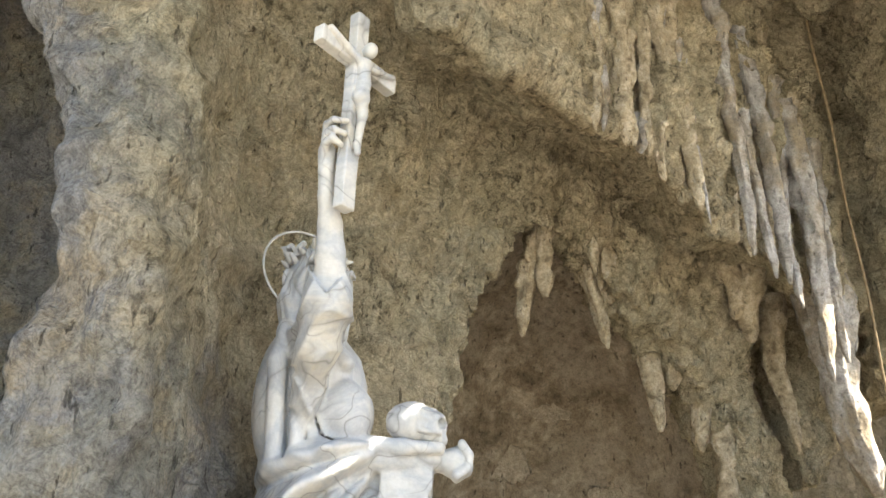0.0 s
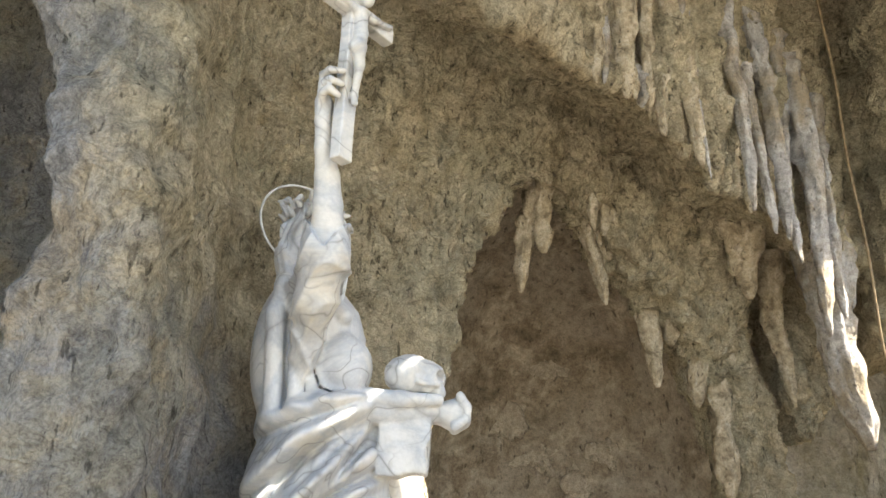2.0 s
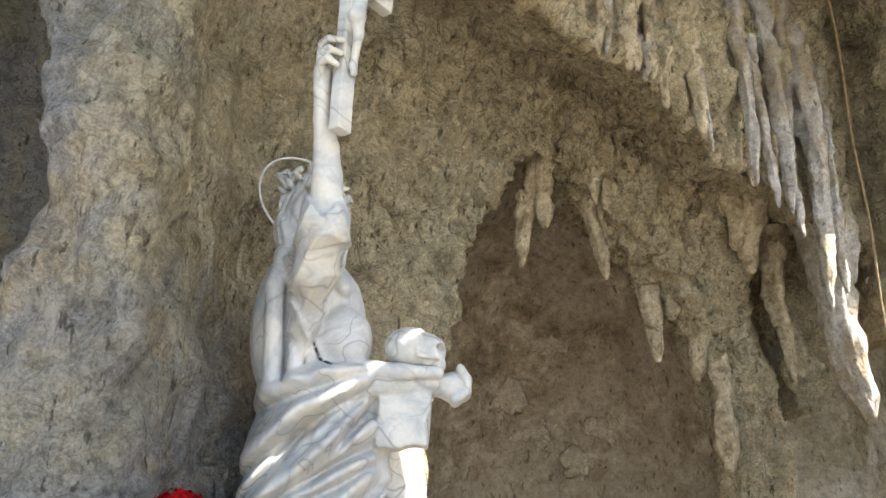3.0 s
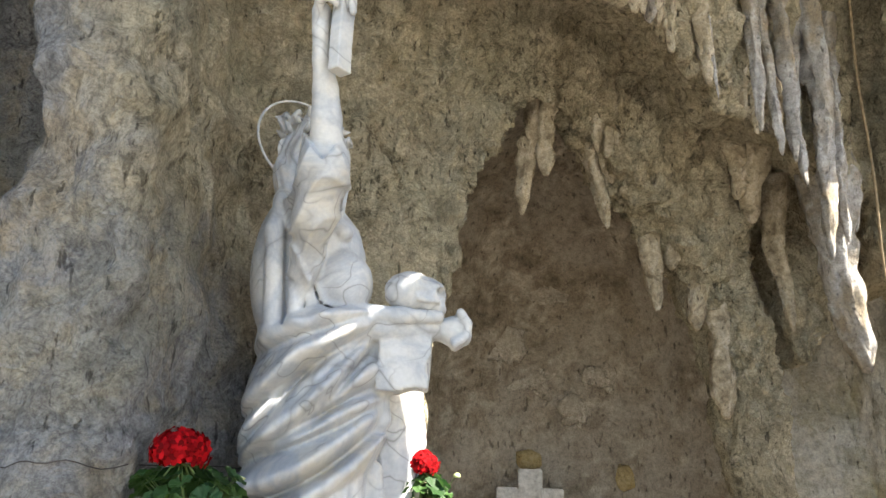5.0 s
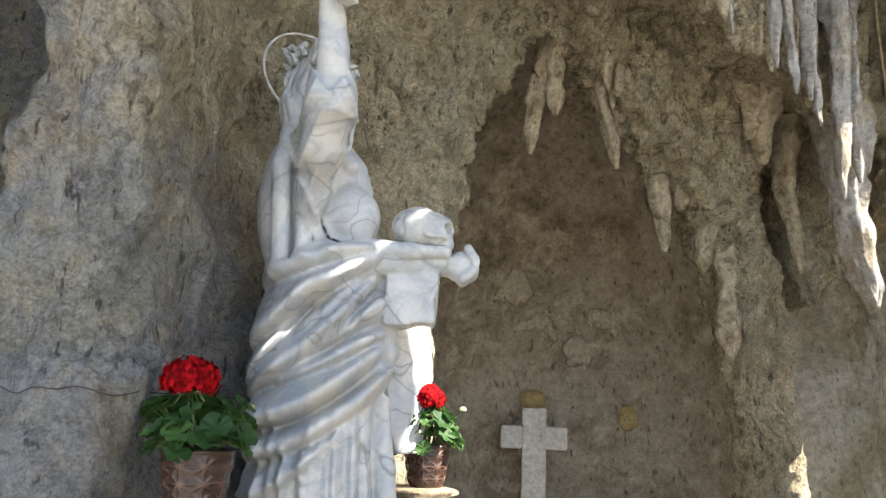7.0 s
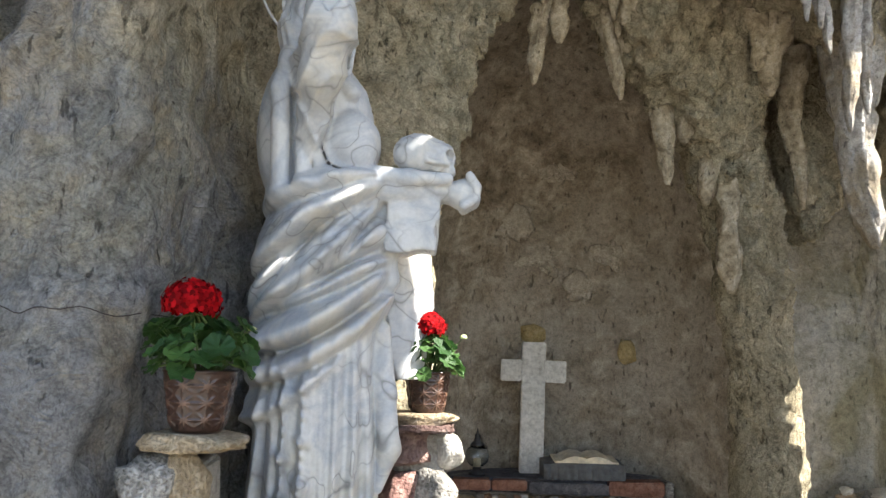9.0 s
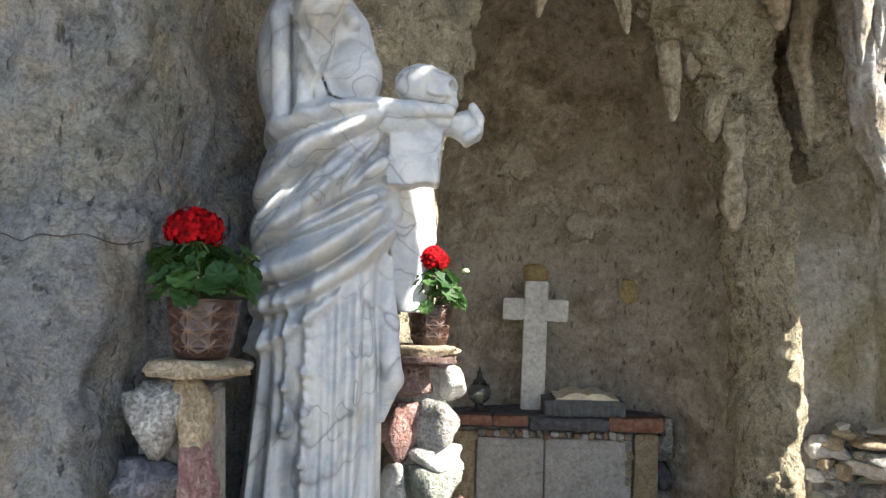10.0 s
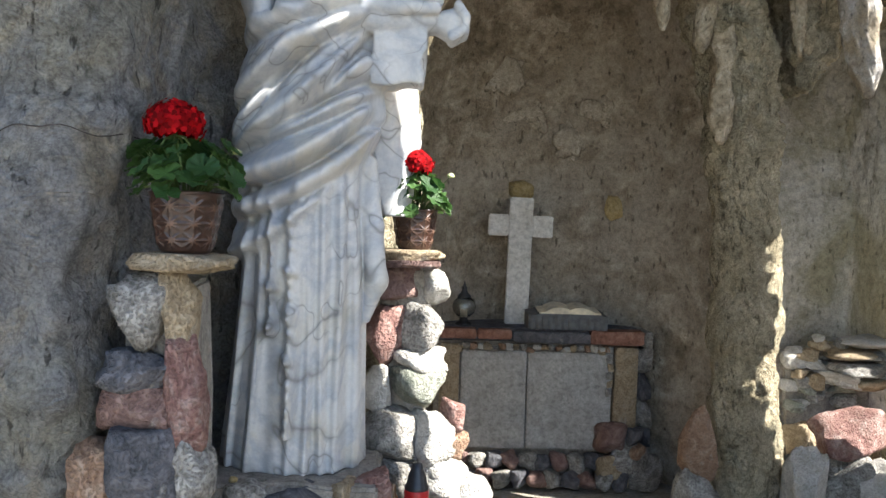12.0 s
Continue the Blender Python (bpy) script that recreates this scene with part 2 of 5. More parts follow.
def marble_material():
    m = Mat("weathered_marble", 0.5, 0, 0.4)
    stain = m.noise(3.5, 6, 0.6, dist=0.8)
    c = m.ramp(stain, [(0.35, (0.47, 0.44, 0.375)), (0.50, (0.545, 0.535, 0.505)), (0.64, (0.53, 0.525, 0.51)), (0.76, (0.43, 0.385, 0.30))])
    broad = m.math("ABSOLUTE", m.math("SUBTRACT", m.noise(2.6, 5, 0.6, dist=2.2), 0.52))
    c = m.mix(m.ramp(broad, [(0.0, 0.65), (0.11, 0.0)]), c, (0.32, 0.345, 0.385))
    for scale, width in ((3.6, 0.013), (6.0, 0.008)):
        vein = m.math("ABSOLUTE", m.math("SUBTRACT", m.noise(scale, 2, 0.45, dist=0.5), 0.5))
        thin = m.ramp(m.noise(scale * 0.65, 3, 0.5), [(0.44, 0.0), (0.56, 1.0)])
        c = m.mix(m.math("MULTIPLY", m.ramp(vein, [(0.0, 0.85), (width, 0.3), (width * 2.6, 0.0)]), thin), c, (0.20, 0.195, 0.185))
    fine = m.noise(70, 5, 0.6)
    c = m.mix(0.25, c, m.ramp(fine, [(0.3, 0.6), (0.6, 1.0)]), "MULTIPLY")
    return m.color(c).bump(m.math("ADD", fine, m.math("MULTIPLY", m.noise(18, 4), 1.2)), 0.22, 0.008).m


MARBLE = marble_material()


def stone_material(name, a, b, c, speck=0.5, scale=1.0):
    m = Mat(name, 0.85, 0, 0.25)
    n = m.noise(14 * scale, 6, 0.65, dist=1.2)
    col = m.ramp(n, [(0.34, a), (0.5, b), (0.66, c)])
    grain = m.ramp(m.noise(110 * scale, 3, 0.6), [(0.38, 0.35), (0.55, 1.0)])
    col = m.mix(speck, col, grain, "MULTIPLY")
    lime = m.ramp(m.noise(5 * scale, 5, 0.7, dist=1.0), [(0.58, 0.0), (0.68, 0.6)])
    col = m.mix(lime, col, (0.42, 0.39, 0.34))
    return m.color(col).bump(m.math("ADD", n, m.math("MULTIPLY", grain, 0.5)), 1.0, 0.014).m


GRANITE = stone_material("grey_granite", (0.16, 0.15, 0.13), (0.30, 0.28, 0.25), (0.44, 0.42, 0.38), 0.6)
REDSTONE = stone_material("red_granite", (0.19, 0.095, 0.08), (0.27, 0.155, 0.13), (0.40, 0.29, 0.25), 0.5)
SLATE = stone_material("dark_slate", (0.06, 0.06, 0.065), (0.11, 0.11, 0.12), (0.17, 0.16, 0.17), 0.3)
PURPLE = stone_material("purple_brown_stone", (0.15, 0.09, 0.075), (0.22, 0.14, 0.12), (0.29, 0.2, 0.17), 0.3)
TAN = stone_material("tan_stone", (0.24, 0.18, 0.11), (0.36, 0.28, 0.18), (0.46, 0.38, 0.27), 0.4)
PALE = stone_material("pale_limestone", (0.40, 0.38, 0.33), (0.50, 0.475, 0.43), (0.60, 0.57, 0.52), 0.3)
GREEN = stone_material("green_grey_stone", (0.17, 0.18, 0.14), (0.26, 0.265, 0.215), (0.36, 0.36, 0.31), 0.4)
ORANGE = stone_material("orange_brown_stone", (0.22, 0.13, 0.08), (0.30, 0.19, 0.125), (0.38, 0.28, 0.20), 0.4)


def plain(name, col, rough=0.6, metal=0.0, spec=0.4, vary=0.35, scale=25.0, bump=0.15):
    m = Mat(name, rough, metal, spec)
    n = m.noise(scale, 5, 0.6)
    lo = tuple(v * (1 - vary) for v in col)
    hi = tuple(min(1.0, v * (1 + vary * 0.6)) for v in col)
    return m.color(m.ramp(n, [(0.3, lo), (0.7, hi)])).bump(n, bump, 0.004).m


def leaf_material(name, lo, hi, petals=False):
    m = Mat(name, 0.75 if petals else 0.5, 0, 0.08 if petals else 0.3)
    n = m.noise(45, 4, 0.6)
    vary = m.t.nodes.new("ShaderNodeNewGeometry").outputs["Random Per Island"] if petals else m.random()
    c = m.mix(vary, lo, hi)
    c = m.mix(0.5, c, m.ramp(n, [(0.3, 0.55), (0.65, 1.0)]), "MULTIPLY")
    m.color(c).bump(n, 0.3, 0.003)
    tr = m.t.nodes.new("ShaderNodeBsdfTranslucent")
    mx = m.t.nodes.new("ShaderNodeMixShader")
    mx.inputs[0].default_value = 0.3
    m.put(tr.inputs["Color"], c)
    m.t.links.new(m.b.outputs[0], mx.inputs[1])
    m.t.links.new(tr.outputs[0], mx.inputs[2])
    m.t.links.new(mx.outputs[0], m.t.nodes["Material Output"].inputs["Surface"])
    return m.m


LEAF = leaf_material("geranium_leaf", (0.024, 0.066, 0.018), (0.080, 0.160, 0.038))
PETAL = leaf_material("red_petal", (0.10, 0.001, 0.002), (0.50, 0.006, 0.010), True)
STEM = plain("green_stem", (0.11, 0.17, 0.05))
SOIL = plain("soil", (0.035, 0.025, 0.018), 0.95)
BUD = plain("pale_bud", (0.42, 0.45, 0.22))
POT = plain("glazed_brown_pot", (0.038, 0.018, 0.012), 0.3, 0, 0.5, 0.5, 60, 0.2)
POT_WORN = plain("worn_pot_relief", (0.10, 0.055, 0.036), 0.5, 0, 0.5, 0.5, 60, 0.2)
IRON = plain("painted_wire", (0.55, 0.55, 0.54), 0.5)
DARKIRON = plain("dark_metal", (0.05, 0.05, 0.052), 0.45, 0.6)
CABLE = plain("dark_cable", (0.05, 0.04, 0.035), 0.8)
ROOT = plain("dry_root", (0.22, 0.165, 0.10), 0.9, 0, 0.2, 0.5, 40, 0.4)
PAGE = plain("book_page", (0.66, 0.58, 0.42), 0.8)
CLOTH = plain("grey_carved_stone", (0.12, 0.12, 0.118), 0.9)
REDPLASTIC = plain("red_plastic", (0.45, 0.02, 0.02), 0.3)
BLACKPLASTIC = plain("black_plastic", (0.02, 0.02, 0.022), 0.3)
AMBER = plain("amber_glass", (0.10, 0.05, 0.02), 0.15, 0, 0.6)
GLASS = Mat("lantern_glass", 0.05).color((0.75, 0.78, 0.78))
GLASS.b.inputs["Transmission Weight"].default_value = 1.0
GLASS = GLASS.m

# ---- ground ----
FLOOR = 0.12
bm = bmesh.new()
bmesh.ops.create_grid(bm, x_segments=80, y_segments=80, size=40, matrix=Matrix.Translation((0, 0, FLOOR)))
ground = tagged(new("ground", bm_mesh("ground", bm, EARTH)), "pale dusty gravel floor before the grotto", "ground", kind="structure")


# ---- the grotto's rock ----
def ramp0(v):
    return np.maximum(v, 0)


def curtain_y(x):
    """The curtain's plane, which slants away from the statue."""
    return 2.45 + 0.72 * (x - 0.5)


def curtain_foot(x):
    return np.interp(x, [-0.4, -0.1, 0.16, 0.43, 0.73, 0.97, 1.12, 1.35, 1.6, 2.2], [4.5, 3.52, 3.46, 3.43, 3.40, 3.27, 3.14, 3.12, 3.05, 2.95]).astype(np.float32)


def rock_field(x, y, z):
    # free space before the back: a slanting face that overhangs with height
    face = (y - (2.98 + 0.52 * (x - 0.12) - 0.42 * ramp0(z - 3.1))) * 0.85
    foot = curtain_foot(x)
    dome = (z - (3.80 - 0.9 * (y - 2.5) + 1.6 * ramp0(x - 0.1))) * 0.65
    curtain = smax((curtain_y(x) - 0.12 * (z - foot) - y) * 0.8, (foot + 0.42 * (y - curtain_y(x)) - z) * 0.85, 0.05)
    niche = smax(smax(smax(face, dome, 0.10), z - 4.40 + 0 * x, 0.08), (-0.69 - 0.04 * np.sin(2.1 * z) - x), 0.16)
    front = np.maximum(y - 1.76 - 0.03 * np.sin(5 * z + 3 * x), z - 4.6) + 0 * x
    gap = np.maximum(np.maximum(np.maximum(y - 2.9, -2.0 - x), x + 0.97 + 0.05 * np.sin(4 * z) + 0.32 * ramp0(z - 2.85)), np.maximum(2.2 - z + 0.5 * (x + 1.0), z - 4.2))
    # the recess behind the arch
    lift = ramp0(z - 1.9)
    room = (np.sqrt(((x - 0.69) / 1.09) ** 2 + ((y - 3.95) / 1.30) ** 2 + (lift / 1.96) ** 2) - 1) * 1.0
    # the bay on the other side of the rib
    bay = np.maximum(np.maximum(1.62 + 0.85 * ramp0(z - 2.15) - x, y - 4.5 - 0.08 * np.sin(3 * z)), z - 3.9 + 0 * x)
    free = smin(smin(smin(niche, front, 0.06), room, 0.04), smin(gap, bay, 0.05), 0.05)
    rib = chain(x, y, z, [((1.63, 4.05, -0.1), 0.20), ((1.62, 4.05, 0.5), 0.165), ((1.59, 4.03, 1.2), 0.145), ((1.51, 3.98, 2.1), 0.145), ((1.36, 3.86, 2.65), 0.165),
                          ((1.05, 3.60, 3.12), 0.20), ((0.65, 3.36, 3.48), 0.2)], 0.1)
    web = chain(x, y, z, [((1.53, 4.00, 1.9), 0.12), ((1.45, 3.90, 2.5), 0.13), ((1.28, 3.68, 3.0), 0.17), ((1.05, 3.45, 3.4), 0.22)], 0.08)
    solid = smin(smin(-free, smin(rib, web, 0.06), 0.07), curtain, 0.06)
    hull = np.maximum(np.maximum(np.maximum(-2.3 - x, x - 2.75), np.maximum(1.5 - y, y - 5.75)), np.maximum(-0.05 - z, z - 4.6))
    hull = np.maximum(hull, np.where(x > -0.6, 2.10 - y, -9.0))
    solid = np.maximum(solid, hull)
    # unseen mass added to block the sun, notched to let a spot reach the belt
    brink = 1.72 + 0.02 * np.sin(7 * z) - 0.5 * np.exp(-((z - 4.075 - 0.925 * (x - 1.82)) / 0.062) ** 2)
    sun_block = np.maximum(np.maximum(1.82 - x, x - 2.1), np.maximum(np.maximum(0.3 - y, y - brink), np.maximum(-0.05 - z, z - 4.6)))
    # unseen side blocks, added with gaps so sun strikes only the rib's edge
    side = np.maximum(np.maximum(2.28 - x, x - 2.75), np.maximum(np.maximum(2.0 - y, y - 3.38 - 0.02 * np.sin(9 * z)), np.maximum(-0.05 - z, z - 2.65)))
    side = np.minimum(side, np.maximum(np.maximum(2.32 - x, x - 2.75), np.maximum(np.maximum(3.98 - y, y - 4.8), np.maximum(-0.05 - z, z - 2.75))))
    side = np.minimum(side, np.maximum(np.maximum(2.28 - x, x - 2.75), np.maximum(np.maximum(3.41 - y, y - 4.0), np.maximum(2.62 - z, z - 3.65))))
    side = np.minimum(side, np.maximum(np.maximum(2.30 - x, x - 2.42), np.maximum(np.maximum(3.2 - y, y - 3.595 - 0.02 * np.sin(11 * z)), np.maximum(-0.05 - z, z - 2.2))))
    # unseen overhanging block, added to shade the curtain but not its jutting spikes
    brow = 3.21 - 0.92 * (z - 3.13) + 0.49 * (x - 2.03) + 0.015 * np.sin(23 * z)
    curtain_shade = np.maximum(np.maximum(2.03 - x, x - 2.4), np.maximum(np.maximum((brow - y) * 0.75, y - 4.3), np.maximum(2.70 - z, z - 4.6)))
    sun_block = np.minimum(sun_block, np.minimum(side, curtain_shade))
    return smin(solid, sun_block, 0.05)


rv, rq = skin(rock_field, (-2.4, 0.22, -0.12), (2.85, 5.85, 4.7), 0.03)
rv, rq = finer(rv, rq)
rn = quad_normals(rv, rq)
left = np.clip((-0.35 - rv[:, 0]) / 0.3, 0, 1)
rough = np.clip(0.45 + 0.9 * np.clip(rv[:, 2] - 2.3, 0, 1), 0, 1.15) * (1 - 0.45 * left)
chamber = np.sqrt(((rv[:, 0] - 0.69) / 1.09) ** 2 + ((rv[:, 1] - 3.95) / 1.30) ** 2 + (np.clip(rv[:, 2] - 1.9, 0, None) / 1.96) ** 2) - 1
inner = np.exp(-(chamber / 0.07) ** 2) * np.clip((rv[:, 1] - (3.15 + 0.52 * rv[:, 0])) / 0.25, 0, 1)
d = 0.030 * vnoise(rv, 3.2, 1, 2) + 0.030 * vnoise(rv, 9, 5, 3) * rough + 0.010 * vnoise(rv, 30, 9, 2) * rough
lump = 1 - np.abs(vnoise(rv * np.array((1, 1, 0.9)), 4.5, 21, 3, 0.6))
d += 0.050 * left * (lump - 0.7) + 0.012 * left * vnoise(rv, 16, 27, 3)
arch = np.exp(-((rv[:, 1] - 3.35 - 0.52 * (rv[:, 0] - 0.5)) / 0.5) ** 2) * (rv[:, 0] > 0)
d += 0.034 * arch * vnoise(rv * np.array((1, 1, 0.6)), 20, 61, 3, 0.7) * np.clip((rv[:, 2] - 1.2) / 1.2, 0.35, 1)
ridge = 1 - np.abs(vnoise(rv, 6.5, 33, 3, 0.6))
d += 0.020 * (ridge - 0.6) * np.clip((rv[:, 2] - 2.3) / 0.4, 0, 1) * rough * (1 - left)
run = np.clip((rv[:, 0] - 0.5) / 0.3, 0, 1) * np.clip((curtain_y(rv[:, 0]) + 0.12 - rv[:, 1]) / 0.1, 0, 1)
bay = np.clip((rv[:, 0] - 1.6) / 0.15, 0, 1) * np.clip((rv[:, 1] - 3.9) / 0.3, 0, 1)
d = d * (1 - 0.55 * bay)
d += run * (0.05 * vnoise(rv * np.array((1, 0.5, 0.10)), 9, 51, 2) + 0.022 * vnoise(rv * np.array((1, 1, 0.5)), 24, 53, 3, 0.7))
rv = rv + rn * (d * (1 - 0.72 * inner))[:, None]
rock_mesh = quad_mesh("wall_grotto", rv, rq, ROCK)
rock_mesh.materials.append(PLASTER)
fi = inner[rq].min(1) > 0.35
rock_mesh.materials.append(BAY_LIGHTENED)
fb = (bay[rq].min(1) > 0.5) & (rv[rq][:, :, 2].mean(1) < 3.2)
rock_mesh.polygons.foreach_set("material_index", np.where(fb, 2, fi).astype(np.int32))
grotto = tagged(new("wall_grotto", rock_mesh), "rough grey and ochre cement rock with an arched recess", "rock wall", kind="structure")


# roof out of view, added to keep sun and sky light off the rock
def shade_roof(x, y, z):
    return np.maximum(np.maximum(np.maximum(-2.3 - x, x - 2.1), np.maximum(0.3 - y, y - 2.2)), np.maximum(4.48 + 0.1 * np.sin(3 * x) * np.cos(2.3 * y) - z, z - 4.95))


ov, oq = skin(shade_roof, (-2.4, 0.2, 4.2), (2.85, 2.3, 5.05), 0.06)
ov = ov + quad_normals(ov, oq) * (0.05 * vnoise(ov, 4, 3, 3))[:, None]
tagged(new("ceiling", quad_mesh("ceiling", ov, oq, ROCK)), "unseen cement rock roof added to shade the grotto's mouth", "ceiling", kind="structure")


def spike(name, a, b, r0, r1, mat, seed, lumps=0.42, sides=16, rings=40):
    """A hanging stone that runs from a down to b, lumpy, grooved and blunt-pointed."""
    a, b = np.array(a), np.array(b)
    t = np.repeat(np.linspace(0, 1, rings), sides)
    th = np.tile(np.linspace(0, 2 * math.pi, sides, endpoint=False), rings)
    r = (r0 + (r1 - r0) * t ** 0.8) * np.clip((1.02 - t) / 0.12, 0.05, 1) ** 0.6
    p = np.stack((np.cos(th), np.sin(th), t * np.linalg.norm(b - a) / max(r0, 0.01) * 0.35), 1)
    r = r * (1 + lumps * vnoise(p + seed * 7.3, 1.3, seed, 3) + 0.30 * vnoise(p + seed * 3.1, 4.5, seed + 5, 2) + 0.10 * np.cos(5 * th + seed))
    c = a + (b - a) * t[:, None] + 0.25 * r0 * np.stack((np.sin(5 * t + seed), np.cos(4 * t + seed), 0 * t), 1)
    v = c + np.stack((np.cos(th) * r, np.sin(th) * r, 0 * th), 1)
    f = [(k * sides + j, (k + 1) * sides + j, (k + 1) * sides + (j + 1) % sides, k * sides + (j + 1) % sides) for k in range(rings - 1) for j in range(sides)]
    f.append(tuple((rings - 1) * sides + j for j in reversed(range(sides))))
    return part(name, to_mesh(name, v, f, mat), grotto)


# drips along the arch's edge
spike("stalactite", (0.44, 3.30, 3.52), (0.368, 3.35, 2.88), 0.065, 0.022, DRIP, 1)
spike("stalactite", (0.50, 3.28, 3.52), (0.455, 3.30, 3.05), 0.06, 0.026, DRIP, 2)
spike("stalactite", (0.40, 3.26, 3.48), (0.40, 3.28, 3.20), 0.05, 0.022, DRIP, 12)
spike("stalactite", (0.70, 3.44, 3.42), (0.742, 3.48, 2.87), 0.085, 0.020, DRIP, 3)
spike("stalactite", (0.78, 3.46, 3.40), (0.80, 3.50, 3.06), 0.07, 0.03, DRIP, 13)
spike("stalactite", (0.90, 3.54, 3.40), (0.99, 3.62, 2.52), 0.10, 0.024, DRIP, 4)
spike("stalactite", (1.06, 3.60, 3.20), (1.10, 3.66, 2.72), 0.09, 0.03, DRIP, 5)
spike("stalactite", (1.18, 3.66, 3.05), (1.23, 3.74, 2.45), 0.09, 0.03, DRIP, 6)
spike("stalactite", (1.30, 3.74, 2.95), (1.36, 3.80, 2.05), 0.10, 0.04, DRIP, 7)
# columns and spikes of the curtain: x, head, tip, radii, stone
def curtain_spike(x, head, tip, r0, r1, mat, seed, out=0.08, lean=0.0, lumps=0.62):
    spike("stalactite", (x - lean, curtain_y(x) - 0.12 * (head - curtain_foot(x)) + 0.01, head), (x, curtain_y(x) - out, tip), r0, r1, mat, seed, lumps, 16, 56)


curtain_spike(0.69, 4.30, 3.38, 0.060, 0.030, DRIP, 20, 0.02)
curtain_spike(0.79, 4.30, 3.36, 0.035, 0.020, DRIP, 25, 0.03)
curtain_spike(0.92, 4.40, 3.58, 0.050, 0.022, DRIP, 21, 0.05, 0.05)
curtain_spike(0.995, 4.35, 3.20, 0.050, 0.026, DRIP, 22, 0.05, 0.07)
curtain_spike(1.035, 3.92, 3.14, 0.018, 0.005, FLOW, 26, 0.08, 0.03, 0.2)
curtain_spike(1.21, 4.35, 3.05, 0.045, 0.018, FLOW, 23, 0.13)
curtain_spike(1.32, 3.75, 2.99, 0.036, 0.012, FLOW, 29, 0.12)
curtain_spike(1.40, 4.25, 2.98, 0.046, 0.020, FLOW, 24, 0.13, 0.02)
curtain_spike(1.455, 3.50, 2.90, 0.030, 0.012, FLOW, 30, 0.12, 0.02)
curtain_spike(1.46, 4.50, 4.12, 0.06, 0.03, DRIP, 36, 0.09)
curtain_spike(1.56, 3.95, 2.62, 0.060, 0.022, FLOW, 31, 0.13, -0.03)
curtain_spike(1.69, 3.80, 2.73, 0.050, 0.018, FLOW, 32, 0.12)
curtain_spike(1.62, 3.90, 2.85, 0.040, 0.016, DRIP, 34, 0.07)
spike("stalactite", (1.42, 3.40, 3.25), (1.436, 3.52, 2.92), 0.075, 0.030, DRIP, 27)
spike("stalactite", (1.34, 3.40, 3.25), (1.36, 3.46, 3.00), 0.05, 0.022, DRIP, 37)
spike("stalactite", (1.62, 3.72, 3.20), (1.682, 3.80, 2.47), 0.070, 0.020, DRIP, 28)
spike("stalactite", (1.68, 3.40, 3.30), (1.86, 3.50, 2.24), 0.13, 0.045, FLOW, 33, 0.34, 32, 60)
spike("stalactite", (1.80, 3.40, 3.85), (1.84, 3.44, 2.85), 0.07, 0.03, FLOW, 35)
# thinner drips and columns between them
rng = np.random.RandomState(77)
for k in range(26):
    x = rng.uniform(0.55, 1.85)
    head = rng.uniform(3.5, 4.4)
    curtain_spike(x, head, max(head - rng.uniform(0.3, 0.7), float(curtain_foot(x)) - 0.03), rng.uniform(0.022, 0.045), rng.uniform(0.008, 0.016), (DRIP, FLOW, DRIP)[k % 3], 100 + k, rng.uniform(0.0, 0.05))
for k in range(34):
    t = rng.uniform(0, 1)
    x, y, z = 0.66 + 0.80 * t, 3.34 + 0.50 * t + rng.uniform(-0.14, 0.04), 3.42 - 0.62 * t * t + rng.uniform(-0.1, 0.05)
    spike("stalactite", (x, y, z + 0.12), (x + rng.uniform(-0.01, 0.04), y + 0.03, z - rng.uniform(0.10, 0.30)), rng.uniform(0.03, 0.06), rng.uniform(0.01, 0.02), DRIP, 150 + k, 0.45, 10, 16)


# ---- statue ----
def lerp(z, zs, vs):
    return np.interp(z, zs, vs).astype(np.float32)


def bell(v, w):
    return np.exp(-(v / w) ** 2)


def robe_axis(z):
    return lerp(z, [0.9, 1.5, 2.0, 2.2, 2.4, 2.6], [-0.36, -0.345, -0.35, -0.34, -0.37, -0.39])


